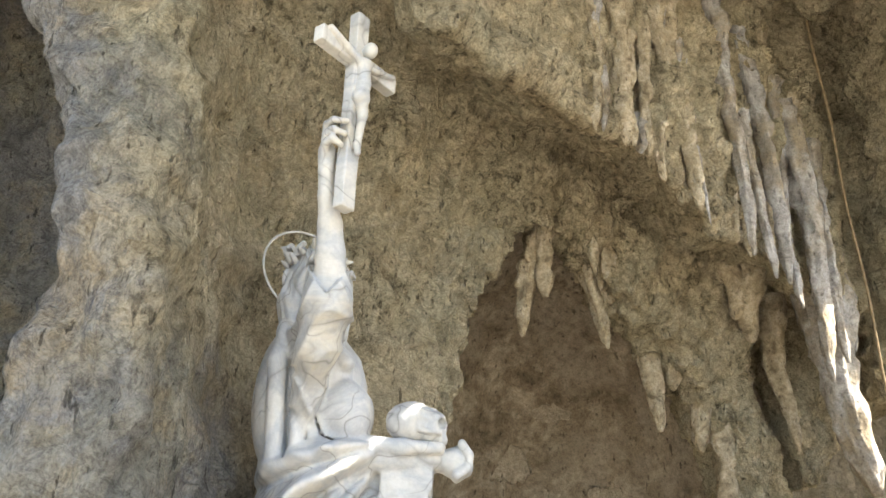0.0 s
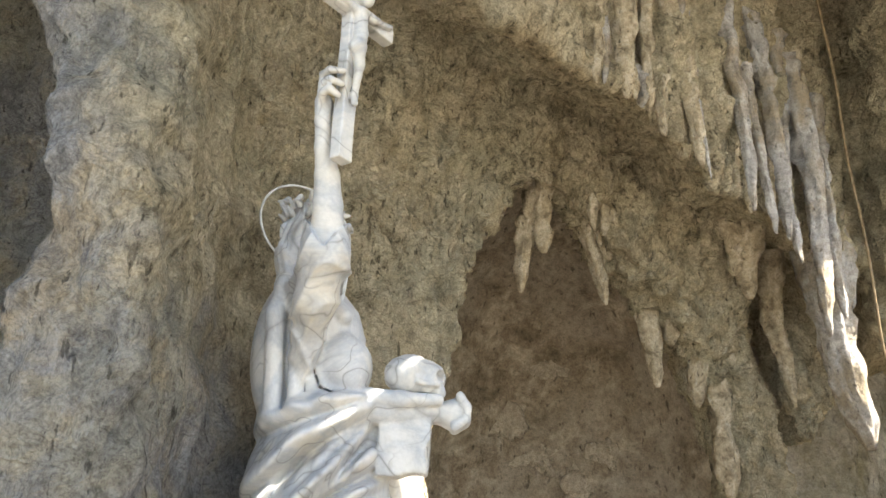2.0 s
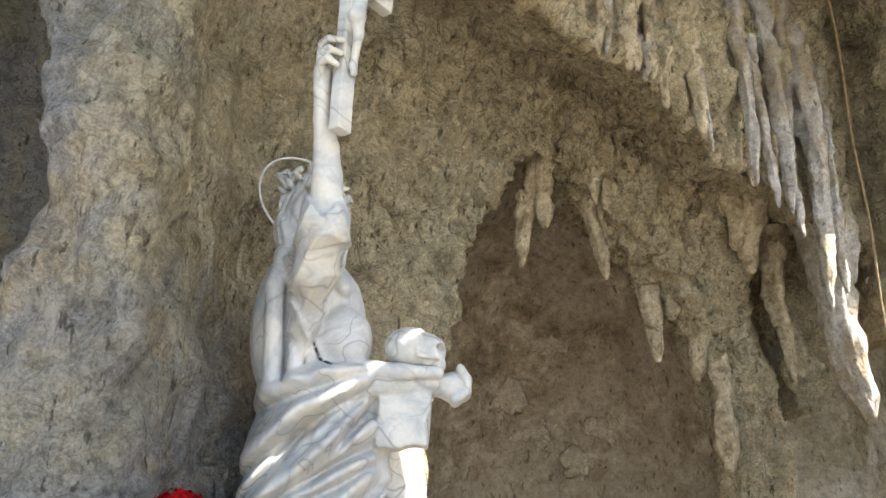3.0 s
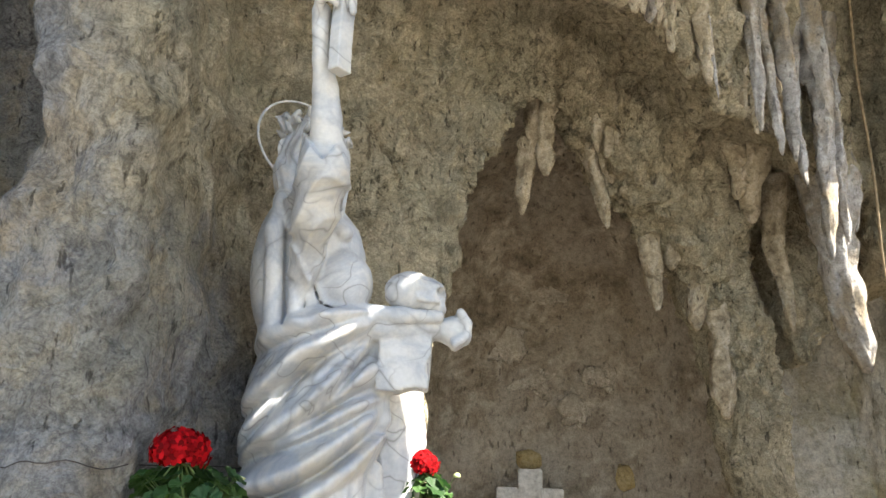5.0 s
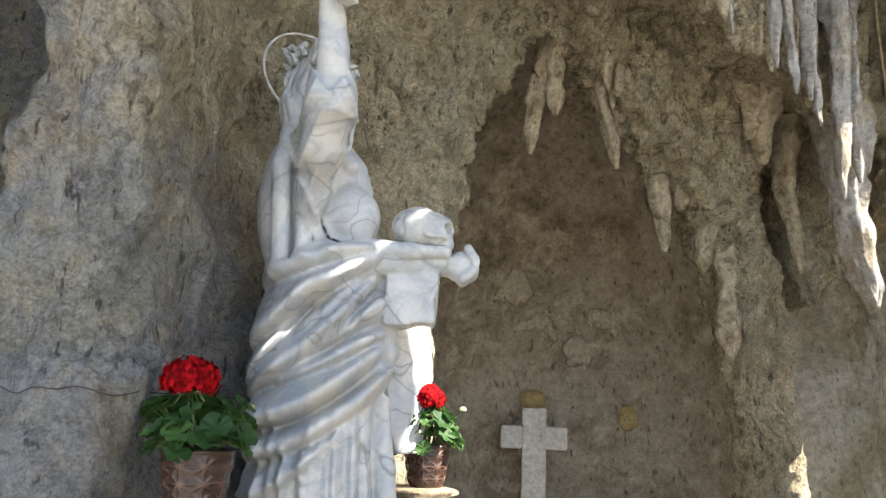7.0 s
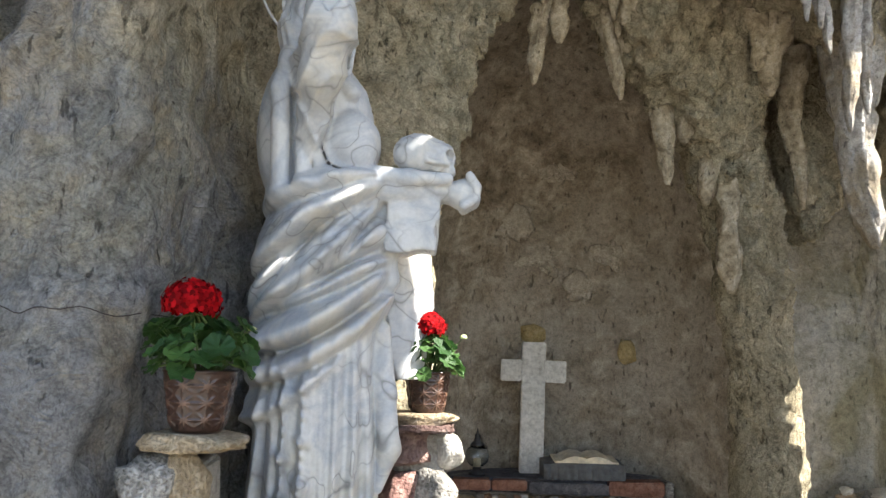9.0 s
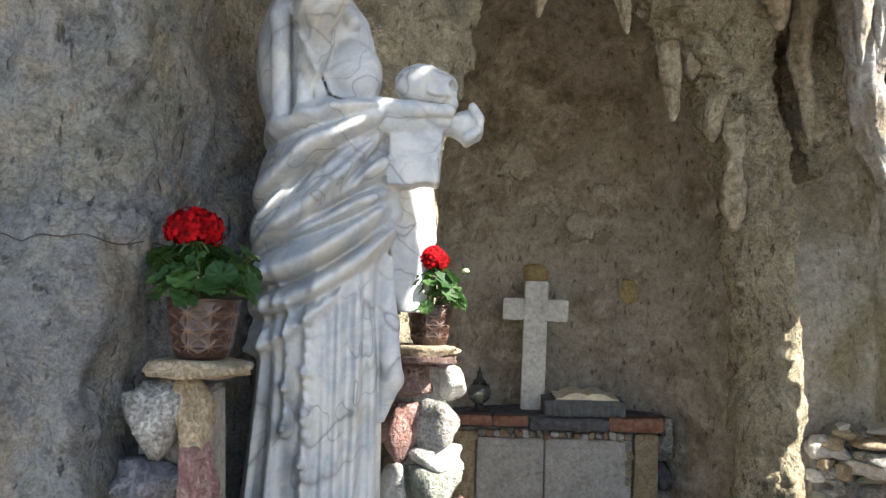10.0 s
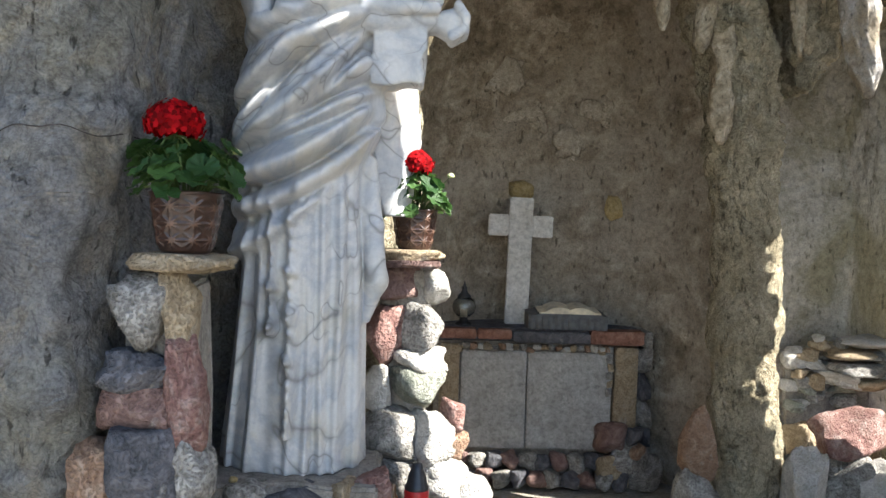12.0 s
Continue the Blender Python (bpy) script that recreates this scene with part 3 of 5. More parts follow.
def statue_field(x, y, z):
    cx, cy = robe_axis(z), 2.42
    a = lerp(z, [0.9, 1.2, 1.5, 1.62, 1.8, 2.0, 2.12, 2.2, 2.32, 2.42, 2.5, 2.58, 2.66], [0.210, 0.192, 0.178, 0.172, 0.172, 0.162, 0.148, 0.142, 0.142, 0.155, 0.14, 0.085, 0.05])
    b = lerp(z, [0.9, 1.4, 1.8, 2.1, 2.4, 2.55, 2.66], [0.19, 0.17, 0.175, 0.16, 0.14, 0.11, 0.05])
    th = np.arctan2(y - cy, x - cx)
    f = (np.sqrt(((x - cx) / a) ** 2 + ((y - cy) / b) ** 2) - 1) * np.minimum(a, b)
    f = smax(f, z - 2.64, 0.03)
    u0 = x - cx
    # upright folds of the skirt
    skirt = np.clip((1.80 - z) / 0.12, 0, 1)
    ridge = (1 - np.abs(np.sin(th * 4.5 + 0.35 * np.sin(3 * z) + 0.9))) ** 2.2 + 0.7 * (1 - np.abs(np.sin(th * 7.3 + 0.25 * np.sin(4 * z + 1) + 0.2))) ** 2.0
    ridge = ridge * (1 - 0.9 * bell(x + 0.38, 0.06) * (y < 2.42))
    front = (y < cy) * skirt
    for s in (-0.80, -0.52, 0.06, 0.24, 0.45, 0.66, 0.86):
        f = f - 0.020 * front * bell(u0 - s * a - 0.006 * np.sin(5 * z + 9 * s), 0.012)
    f = f - skirt * (0.007 * ridge + 0.003 * np.sin(th * 19 + 3 * z) - 0.008)
    # the wrapped mantle: slanting folds that sweep up to the hip
    u = x + 0.33
    w = np.abs(np.sin(th))                                  # fades the folds out behind
    edge = 1.638 + 0.90 * u + 1.7 * u * u
    over = 1 / (1 + np.exp(-(z - edge) / 0.007)) / (1 + np.exp((z - 2.205 - 0.20 * u) / 0.010))
    swell = 0
    for z0, s0, c0, xa, xb, deep in ((2.160, 0.35, 0.3, -0.60, -0.10, 0.5), (2.075, 0.70, 0.0, -0.60, -0.20, 1.0), (2.090, 1.20, 0.0, -0.60, -0.35, 0.9), (1.930, 1.00, 2.4, -0.33, -0.10, 1.1),
                                     (1.925, 0.62, 0.0, -0.60, -0.10, 1.1), (1.872, 0.45, 0.8, -0.46, -0.10, 0.8), (1.772, 0.60, 1.6, -0.60, -0.10, 1.2), (1.690, 0.55, 1.2, -0.60, -0.18, 0.9), (2.010, 0.95, 1.0, -0.30, -0.12, 0.7)):
        q = (z - z0 - s0 * u - c0 * u * u) / math.sqrt(1 + s0 * s0)
        on = deep / (1 + np.exp(-(x - xa) / 0.012)) / (1 + np.exp((x - xb) / 0.012))
        swell = swell + on * (0.028 * bell(q - 0.034, 0.024) - 0.050 * np.where(q < 0, bell(q, 0.024), bell(q, 0.010)))
    f = f - over * (0.030 + swell * np.clip(1.7 * w - 0.2, 0.3, 1) + 0.002 * np.sin(60 * (z - 0.7 * u) + 3 * np.sin(9 * u)))
    f = f - 0.016 * bell(z - edge - 0.018, 0.018) * over
    # rolled belt with a twisted cord
    zb = 2.205 + 0.16 * u
    f = f - 0.026 * bell(z - zb, 0.026) * (1 + 0.35 * np.sin(70 * u + 50 * (z - zb)) * (u < 0.04))
    # back, breast and hanging mantle
    f = smin(f, ellipsoid(x, y, z, (-0.425, 2.41, 2.36), (0.132, 0.130, 0.25)), 0.03)
    bust = smax(ellipsoid(x, y, z, (-0.272, 2.345, 2.315), (0.086, 0.088, 0.108)), 0.62 * (x + 0.20) + 0.784 * (z - 2.375), 0.012)
    f = smin(f, bust, 0.010)
    f = f - 0.006 * np.sin(46 * (x + 0.25) + 30 * (z - 2.3) ** 2 / 0.1) * bell(z - 2.28, 0.06) * bell(x + 0.27, 0.07)
    f = smin(f, chain(x, y, z, [((-0.425, 2.36, 2.66), 0.030), ((-0.452, 2.315, 2.56), 0.030), ((-0.465, 2.290, 2.46), 0.032), ((-0.455, 2.285, 2.19), 0.028)], 0.02), 0.008)
    f = smin(f, chain(x, y, z, [((-0.408, 2.30, 2.40), 0.012), ((-0.398, 2.275, 2.20), 0.022)], 0.01), 0.006)
    f = smin(f, chain(x, y, z, [((-0.300, 2.33, 2.50), 0.024), ((-0.272, 2.32, 2.465), 0.026)], 0.02), 0.008)
    # the slit beside the mantle's border and the creases round the breast
    for xa, za, xb, zb, r in ((-0.436, 2.56, -0.421, 2.185, 0.008), (-0.350, 2.42, -0.345, 2.29, 0.003), (-0.345, 2.29, -0.325, 2.245, 0.003), (-0.325, 2.245, -0.29, 2.230, 0.003), (-0.372, 2.36, -0.366, 2.23, 0.003)):
        f = smax(f, -(capsule(x, 0 * y, z, (xa, 0, za), (xb, 0, zb), r) + np.clip(-f - 0.024, 0, 1) + 9.0 * (y > 2.40)), 0.006)
    # raised bare arm in a wide wrinkled sleeve that has slid to the elbow
    f = smin(f, chain(x, y, z, [((-0.43, 2.40, 2.50), 0.075), ((-0.40, 2.42, 2.64), 0.055)], 0.03), 0.04)
    sleeve = chain(x, y, z, [((-0.310, 2.125, 2.68), 0.060), ((-0.304, 2.095, 2.585), 0.064), ((-0.338, 2.17, 2.46), 0.060), ((-0.372, 2.265, 2.35), 0.042), ((-0.388, 2.30, 2.24), 0.020)], 0.03)
    sleeve = smin(sleeve, chain(x, y, z, [((-0.31, 2.15, 2.57), 0.058), ((-0.40, 2.36, 2.50), 0.085)], 0.02), 0.03)
    wr = (1 - np.abs(np.sin(17 * (z + 1.1 * x) + 9 * y + 1.4 * np.sin(21 * x + 9 * z)))) ** 2 + 0.8 * (1 - np.abs(np.sin(23 * (z - 0.5 * x) - 14 * y + 1.7 * np.sin(26 * x)))) ** 2 - 0.4
    sleeve = np.maximum(sleeve - 0.012 * wr, z - 2.578 - 1.3 * np.abs(x + 0.304) - 0.35 * (y - 2.04))
    f = smin(f, sleeve, 0.012)
    arm = chain(x, y, z, [((-0.312, 2.14, 2.55), 0.044), ((-0.305, 2.10, 2.625), 0.0475), ((-0.305, 2.07, 2.71), 0.042), ((-0.308, 2.045, 2.785), 0.035), ((-0.318, 2.015, 2.86), 0.0255), ((-0.322, 1.995, 2.93), 0.0225), ((-0.322, 1.985, 2.985), 0.026)], 0.008)
    f = np.minimum(f, arm)
    for dz, r, reach in ((-0.004, 0.0115, -0.275), (0.024, 0.0120, -0.268), (0.056, 0.0110, -0.266)):
        zz = 2.975 + dz
        f = smin(f, chain(x, y, z, [((-0.328, 1.985, zz - 0.012), r + 0.004), ((-0.322, 1.945, zz + 0.020), r), ((-0.300, 1.925, zz + 0.024), r * 0.95), ((reach, 1.932, zz + 0.008 + dz * 0.3), r * 0.8)], 0.006), 0.006)
    f = smin(f, chain(x, y, z, [((-0.318, 2.0, 2.96), 0.016), ((-0.285, 2.025, 3.0), 0.012), ((-0.25, 2.01, 3.01), 0.010)], 0.01), 0.01)
    # forward arm with its sleeve
    f = smin(f, chain(x, y, z, [((-0.26, 2.36, 2.20), 0.048), ((-0.15, 2.36, 2.198), 0.042), ((-0.05, 2.37, 2.196), 0.037), ((0.025, 2.375, 2.190), 0.031)], 0.01), 0.015)
    f = smin(f, chain(x, y, z, [((-0.26, 2.33, 2.235), 0.03), ((-0.10, 2.32, 2.222), 0.022), ((0.005, 2.33, 2.222), 0.018)], 0.02), 0.012)
    hang = np.maximum(np.maximum(np.abs(x + 0.092 - 0.10 * (z - 2.09)) - 0.062, np.abs(y - 2.40) - 0.045), np.maximum(2.028 - z + 0.06 * (x + 0.1), z - 2.16)) - 0.012
    hang = smax(hang + 0.004 * np.sin(60 * x + 12 * z), -ellipsoid(x, y, z, (-0.020, 2.375, 2.075), (0.014, 0.036, 0.050)), 0.006)
    hang = smax(hang, -ellipsoid(x, y, z, (-0.085, 2.39, 2.012), (0.055, 0.036, 0.030)), 0.006)
    f = smin(f, hang, 0.008)
    f = smin(f, ellipsoid(x, y, z, (0.050, 2.378, 2.188), (0.040, 0.046, 0.046)), 0.015)
    for k in range(4):
        yy = 2.338 + 0.024 * k
        f = smin(f, chain(x, y, z, [((0.055, yy, 2.150), 0.015), ((0.086, yy + 0.004, 2.170), 0.0145), ((0.090, yy + 0.006, 2.205), 0.0135), ((0.070, yy + 0.006, 2.238), 0.013)], 0.006), 0.004)
    # mantle end that falls behind the arm, turned to the sun
    px, py = x + 0.112, y - 2.57
    fall = np.maximum(0.62 * px - 0.785 * py - 0.03 - 0.008 * np.sin(55 * px + 4 * z), np.abs(0.785 * px + 0.62 * py) - lerp(z, [1.62, 1.72, 1.88, 2.10], [0.02, 0.060, 0.082, 0.055]))
    fall = np.maximum(np.maximum(fall, -0.06 - 0.62 * px + 0.785 * py), np.maximum(1.66 - z, z - 2.12)) - 0.006
    f = smin(f, fall, 0.012)
    f = smin(f, chain(x, y, z, [((-0.20, 2.42, 2.16), 0.045), ((-0.165, 2.43, 1.94), 0.040)], 0.02), 0.02)
    # side pleats that hang by the hip
    f = smin(f, chain(x, y, z, [((-0.165, 2.40, 1.80), 0.022), ((-0.15, 2.38, 1.62), 0.028), ((-0.135, 2.37, 1.47), 0.030), ((-0.16, 2.37, 1.36), 0.010)], 0.02), 0.025)
    # knotted cord
    cord = (y < 2.36) * (1.0 * bell(x + 0.353, 0.013) * ((z > 1.06) & (z < 1.70)) + 0.85 * bell(x + 0.405, 0.012) * ((z > 1.33) & (z < 1.68)))
    for kx, kz in ((-0.353, 1.50), (-0.353, 1.385), (-0.353, 1.265), (-0.405, 1.455), (-0.402, 1.345)):
        cord = cord + (y < 2.36) * 1.0 * np.exp(-((x - kx) / 0.022) ** 2 - ((z - kz) / 0.018) ** 2)
    f = f - 0.040 * cord * (1 + 0.15 * np.sin(190 * z + 90 * x)) * np.clip((1.69 - z) / 0.03, 0, 1)
    return np.maximum(f, 0.955 - z)


def head_field(x, y, z):
    """The head seen from behind the raised arm: long wavy hair and a wreath of leaves."""
    f = ellipsoid(x, y, z, (-0.405, 2.42, 2.755), (0.085, 0.092, 0.125))
    f = smin(f, chain(x, y, z, [((-0.445, 2.37, 2.74), 0.050), ((-0.450, 2.35, 2.64), 0.045), ((-0.445, 2.33, 2.56), 0.040)], 0.03), 0.03)
    f = smin(f, chain(x, y, z, [((-0.335, 2.38, 2.74), 0.045), ((-0.315, 2.36, 2.62), 0.032), ((-0.300, 2.34, 2.50), 0.020)], 0.03), 0.03)
    f = f - 0.0050 * np.sin(125 * (x + 0.6 * y) + 2.0 * np.sin(26 * z)) - 0.0025 * np.sin(240 * (x - 0.4 * y) + 2.5 * np.sin(33 * z + 1))
    rng = np.random.RandomState(3)
    for k in range(40):
        a = k * 2 * math.pi / 20 + rng.uniform(-0.1, 0.1)
        c = (-0.402 + 0.092 * math.cos(a), 2.42 + 0.098 * math.sin(a), 2.795 + 0.026 * (k % 3) - 0.016 * math.cos(a))
        q = rng.normal(size=3) * np.array((0.5, 0.5, 0.6)) + np.array((math.cos(a), math.sin(a), 0.3))
        q *= 0.026 / np.linalg.norm(q)
        f = smin(f, capsule(x, y, z, c, (c[0] + q[0], c[1] + q[1], c[2] + q[2]), 0.0115, 0.0045), 0.003)
    return f


def skull_field(x, y, z):
    f = ellipsoid(x, y, z, (-0.078, 2.352, 2.298), (0.074, 0.060, 0.060))
    f = smin(f, ellipsoid(x, y, z, (-0.008, 2.350, 2.280), (0.036, 0.042, 0.046)), 0.03)
    f = smin(f, capsule(x, y, z, (-0.012, 2.318, 2.306), (0.010, 2.335, 2.308), 0.009), 0.010)
    f = smin(f, capsule(x, y, z, (-0.050, 2.302, 2.268), (0.004, 2.312, 2.262), 0.008), 0.006)
    f = smin(f, ellipsoid(x, y, z, (0.008, 2.350, 2.246), (0.020, 0.028, 0.018)), 0.01)
    for yy in (2.322, 2.382):
        f = smax(f, -ellipsoid(x, y, z, (0.014, yy, 2.290), (0.018, 0.020, 0.015)), 0.003)
    f = smax(f, -ellipsoid(x, y, z, (0.026, 2.35, 2.268), (0.014, 0.011, 0.017)), 0.003)
    f = smax(f, -ellipsoid(x, y, z, (-0.030, 2.298, 2.246), (0.028, 0.022, 0.013)), 0.003)
    f = smax(f, -ellipsoid(x, y, z, (-0.040, 2.292, 2.290), (0.018, 0.012, 0.012)), 0.006)
    f = smax(f, -ellipsoid(x, y, z, (-0.085, 2.300, 2.244), (0.016, 0.014, 0.010)), 0.005)
    return f - 0.0012 * np.sin(160 * x) * np.sin(140 * z + 90 * y)


def crucifix_field(x, y, z):
    ux, uy = 0.58, 0.815                                   # along the arms
    s, n = (x + 0.258) * ux + (y - 1.975) * uy, (x + 0.258) * uy - (y - 1.975) * ux
    lean = 0.03 * (z - 3.1)
    post = np.maximum(np.maximum(np.abs(s - lean) - 0.026, np.abs(n) - 0.019), np.abs(z - 3.13) - 0.335)
    beam = np.maximum(np.maximum(np.abs(s - lean) - 0.165, np.abs(n) - 0.019), np.abs(z - 3.295) - 0.027)
    f = smin(post, beam, 0.004)
    m = n - 0.019
    def limb(pts):
        return chain(s - lean, m, z, pts, 0.01)
    body = limb([((0, 0.012, 3.27), 0.022), ((0.004, 0.016, 3.20), 0.019), ((0.0, 0.014, 3.15), 0.022), ((0.004, 0.02, 3.09), 0.014), ((0.0, 0.012, 2.99), 0.010), ((0, 0.016, 2.965), 0.010)])
    body = smin(body, limb([((0.0, 0.016, 3.262), 0.012), ((-0.07, 0.010, 3.29), 0.010), ((-0.14, 0.006, 3.318), 0.009)]), 0.01)
    body = smin(body, limb([((0.0, 0.016, 3.262), 0.012), ((0.07, 0.010, 3.285), 0.010), ((0.14, 0.006, 3.31), 0.009)]), 0.01)
    body = smin(body, ellipsoid(s - lean, m, z, (0.012, 0.022, 3.325), (0.021, 0.024, 0.027)), 0.006)
    body = smin(body, ellipsoid(s - lean, m, z, (-0.012, 0.02, 3.145), (0.026, 0.022, 0.025)), 0.008)
    return np.minimum(f, body)


sv, sq = skin(statue_field, (-0.68, 1.88, 0.90), (0.16, 2.68, 3.14), 0.006)
cv, cq = skin(crucifix_field, (-0.42, 1.78, 2.76), (-0.10, 2.17, 3.50), 0.0045)
hv, hq = skin(head_field, (-0.56, 2.26, 2.46), (-0.24, 2.58, 2.92), 0.0045)
kv, kq = skin(skull_field, (-0.17, 2.27, 2.20), (0.05, 2.43, 2.37), 0.0035)
statue_mesh = quad_mesh("statue", np.concatenate((sv, cv, hv, kv)),
                        np.concatenate((sq, cq + len(sv), hq + len(sv) + len(cv), kq + len(sv) + len(cv) + len(hv))), MARBLE)
statue = tagged(new("statue", statue_mesh), "veined white marble statue raising a crucifix and holding a skull", "statue")

# the wire halo behind its head
bm = bmesh.new()
n, k = 48, 6
ring = [[bm.verts.new(((0.165 + 0.0042 * math.cos(q * 2 * math.pi / k)) * math.cos(p * 2 * math.pi / n), 0.0042 * math.sin(q * 2 * math.pi / k),
                      (0.165 + 0.0042 * math.cos(q * 2 * math.pi / k)) * math.sin(p * 2 * math.pi / n))) for q in range(k)] for p in range(n)]
for p in range(n):
    for q in range(k):
        bm.faces.new((ring[p][q], ring[(p + 1) % n][q], ring[(p + 1) % n][(q + 1) % k], ring[p][(q + 1) % k]))
thing("halo", "thin white-painted wire ring halo behind the statue's head", "halo", pose(-0.430, 2.46, 2.80, -12, 0, 38), mesh=bm_mesh("halo", bm, IRON, True))


# ---- stones and masonry ----
def stone_mesh(name, size, mat, seed, boxy=0.55, sub=3, rough=0.13, cuts=8):
    """A rounded, slightly angular stone of the given half sizes about its middle."""
    bm = bmesh.new()
    bmesh.ops.create_icosphere(bm, subdivisions=sub, radius=1)
    p = np.array([v.co for v in bm.verts])
    e = 2 + 6 * boxy
    p = p / (np.abs(p) ** e).sum(1)[:, None] ** (1 / e)
    rng = np.random.RandomState(seed)
    for _ in range(cuts):                                   # broken faces
        n = rng.normal(size=3)
        n /= np.linalg.norm(n)
        h = p @ n - rng.uniform(0.72, 0.95)
        p = p - np.clip(h, 0, None)[:, None] * n * 0.95
    p = p * (1 + rough * vnoise(p + seed, 1.4, seed, 3))[:, None] * np.array(size)
    for v, c in zip(bm.verts, p):
        v.co = c
    return bm_mesh(name, bm, mat, True)


def stone(parent, mat, x, y, z, sx, sy, sz, seed, turn=0, boxy=0.55, name="stone", rough=0.12, tilt=0):
    return part(name, stone_mesh(name, (sx * 1.17, sy * 1.08, sz * 1.15), mat, seed, min(1.0, boxy + 0.35), 3, rough + 0.05), parent, pose(x, y, z, 0, tilt, turn))


def block(bm, lo, hi, bevel=0.006):
    g = bmesh.ops.create_cube(bm, size=1, matrix=Matrix.Translation([(a + b) / 2 for a, b in zip(lo, hi)]) @ Matrix.Diagonal([b - a for a, b in zip(lo, hi)] + [1]))
    if bevel:
        es = list({e for v in g["verts"] for e in v.link_edges})
        bmesh.ops.bevel(bm, geom=es, offset=bevel, segments=2, affect="EDGES")


def chipped(name, lo, hi, mat, seed, cut=0.06, amount=0.006, bevel=0.008):
    """A cut slab with worn, uneven faces, its mesh about its own place."""
    bm = bmesh.new()
    mid = [(a + b) / 2 for a, b in zip(lo, hi)]
    block(bm, [a - m for a, m in zip(lo, mid)], [b - m for b, m in zip(hi, mid)], bevel)
    big = [e for e in bm.edges if e.calc_length() > cut]
    bmesh.ops.subdivide_edges(bm, edges=big, cuts=4, use_grid_fill=True)
    p = np.array([v.co for v in bm.verts])
    d = np.stack([vnoise(p + 3.1 * k + seed, 9, seed + k, 3) for k in range(3)], 1) * amount
    for v, c in zip(bm.verts, p + d):
        v.co = c
    return bm_mesh(name, bm, mat), mid


def slab(parent, name, lo, hi, mat, seed, amount=0.006, label="", bevel=0.008, rot=0):
    me, mid = chipped(name, lo, hi, mat, seed, 0.06, amount, bevel)
    return part(name, me, parent, pose(*mid, 0, rot, 0), label)


# pier beside the side wall
pier = thing("stone_pier", "fieldstone pier with a flat slab that carries a flower pot", "pier", group="stone piers")
slab(pier, "mortar_core", (-0.645, 1.872, FLOOR), (-0.495, 2.03, 1.49), MORTAR, 3, 0.012, "sandy mortar")
slab(pier, "mortar_core", (-0.76, 1.86, FLOOR), (-0.64, 1.98, 1.10), MORTAR, 4, 0.02, "sandy mortar")
stone(pier, TAN, -0.512, 1.885, 1.529, 0.098, 0.10, 0.022, 5, 0, 0.55, "shelf", 0.10)
stone(pier, GRANITE, -0.595, 1.865, 1.430, 0.058, 0.06, 0.076, 11, 5, 0.2)
stone(pier, TAN, -0.515, 1.865, 1.425, 0.036, 0.05, 0.078, 12, 0, 0.5)
stone(pier, SLATE, -0.592, 1.84, 1.302, 0.062, 0.05, 0.042, 13, 0, 0.9)
stone(pier, PURPLE, -0.592, 1.84, 1.225, 0.064, 0.05, 0.046, 14, 0, 0.9)
stone(pier, REDSTONE, -0.497, 1.85, 1.250, 0.036, 0.055, 0.108, 15, 0, 0.6)
stone(pier, SLATE, -0.575, 1.82, 1.090, 0.060, 0.06, 0.090, 16, 10, 0.5)
stone(pier, ORANGE, -0.660, 1.82, 1.075, 0.050, 0.06, 0.075, 17, 0, 0.4)
stone(pier, GRANITE, -0.490, 1.86, 1.075, 0.046, 0.06, 0.085, 18, 0, 0.6)
stone(pier, REDSTONE, -0.62, 1.80, 0.92, 0.08, 0.07, 0.075, 19, 0, 0.5)
stone(pier, GRANITE, -0.50, 1.84, 0.90, 0.06, 0.07, 0.085, 20, 0, 0.5)
stone(pier, TAN, -0.57, 1.80, 0.74, 0.11, 0.08, 0.09, 21, 0, 0.5)
stone(pier, GRANITE, -0.58, 1.80, 0.53, 0.12, 0.09, 0.11, 22, 0, 0.5)
stone(pier, PURPLE, -0.58, 1.80, 0.28, 0.13, 0.10, 0.14, 23, 0, 0.5)

# pier beside the arch
pier2 = thing("stone_pier", "rough rubble pier with a flagstone shelf, lit from one side", "pier", group="stone piers")
slab(pier2, "mortar_core", (-0.13, 2.612, FLOOR), (0.015, 2.80, 1.50), MORTAR, 6, 0.015, "sandy mortar")
stone(pier2, TAN, -0.055, 2.635, 1.534, 0.112, 0.105, 0.018, 7, 0, 0.5, "shelf", 0.10)
slab(pier2, "shelf", (-0.12, 2.50, 1.500), (0.040, 2.70, 1.520), PURPLE, 8, 0.008, "", 0.006)
stone(pier2, PURPLE, -0.090, 2.63, 1.445, 0.080, 0.06, 0.055, 31, 45, 0.4)
stone(pier2, PALE, 0.030, 2.64, 1.440, 0.040, 0.05, 0.050, 32, 32, 0.3)
stone(pier2, REDSTONE, -0.115, 2.61, 1.290, 0.062, 0.05, 0.078, 33, 39, 0.3)
stone(pier2, GRANITE, 0.000, 2.61, 1.305, 0.058, 0.06, 0.072, 34, 46, 0.4)
stone(pier2, PALE, -0.005, 2.61, 1.212, 0.072, 0.06, 0.030, 35, 33, 0.5)
stone(pier2, GREEN, -0.010, 2.61, 1.128, 0.078, 0.06, 0.055, 36, 40, 0.4)
stone(pier2, PALE, -0.145, 2.59, 1.125, 0.026, 0.05, 0.060, 37, 47, 0.5)
stone(pier2, GRANITE, -0.085, 2.57, 0.985, 0.085, 0.07, 0.078, 38, 34, 0.4)
stone(pier2, PALE, 0.030, 2.58, 0.985, 0.055, 0.06, 0.070, 39, 41, 0.4)
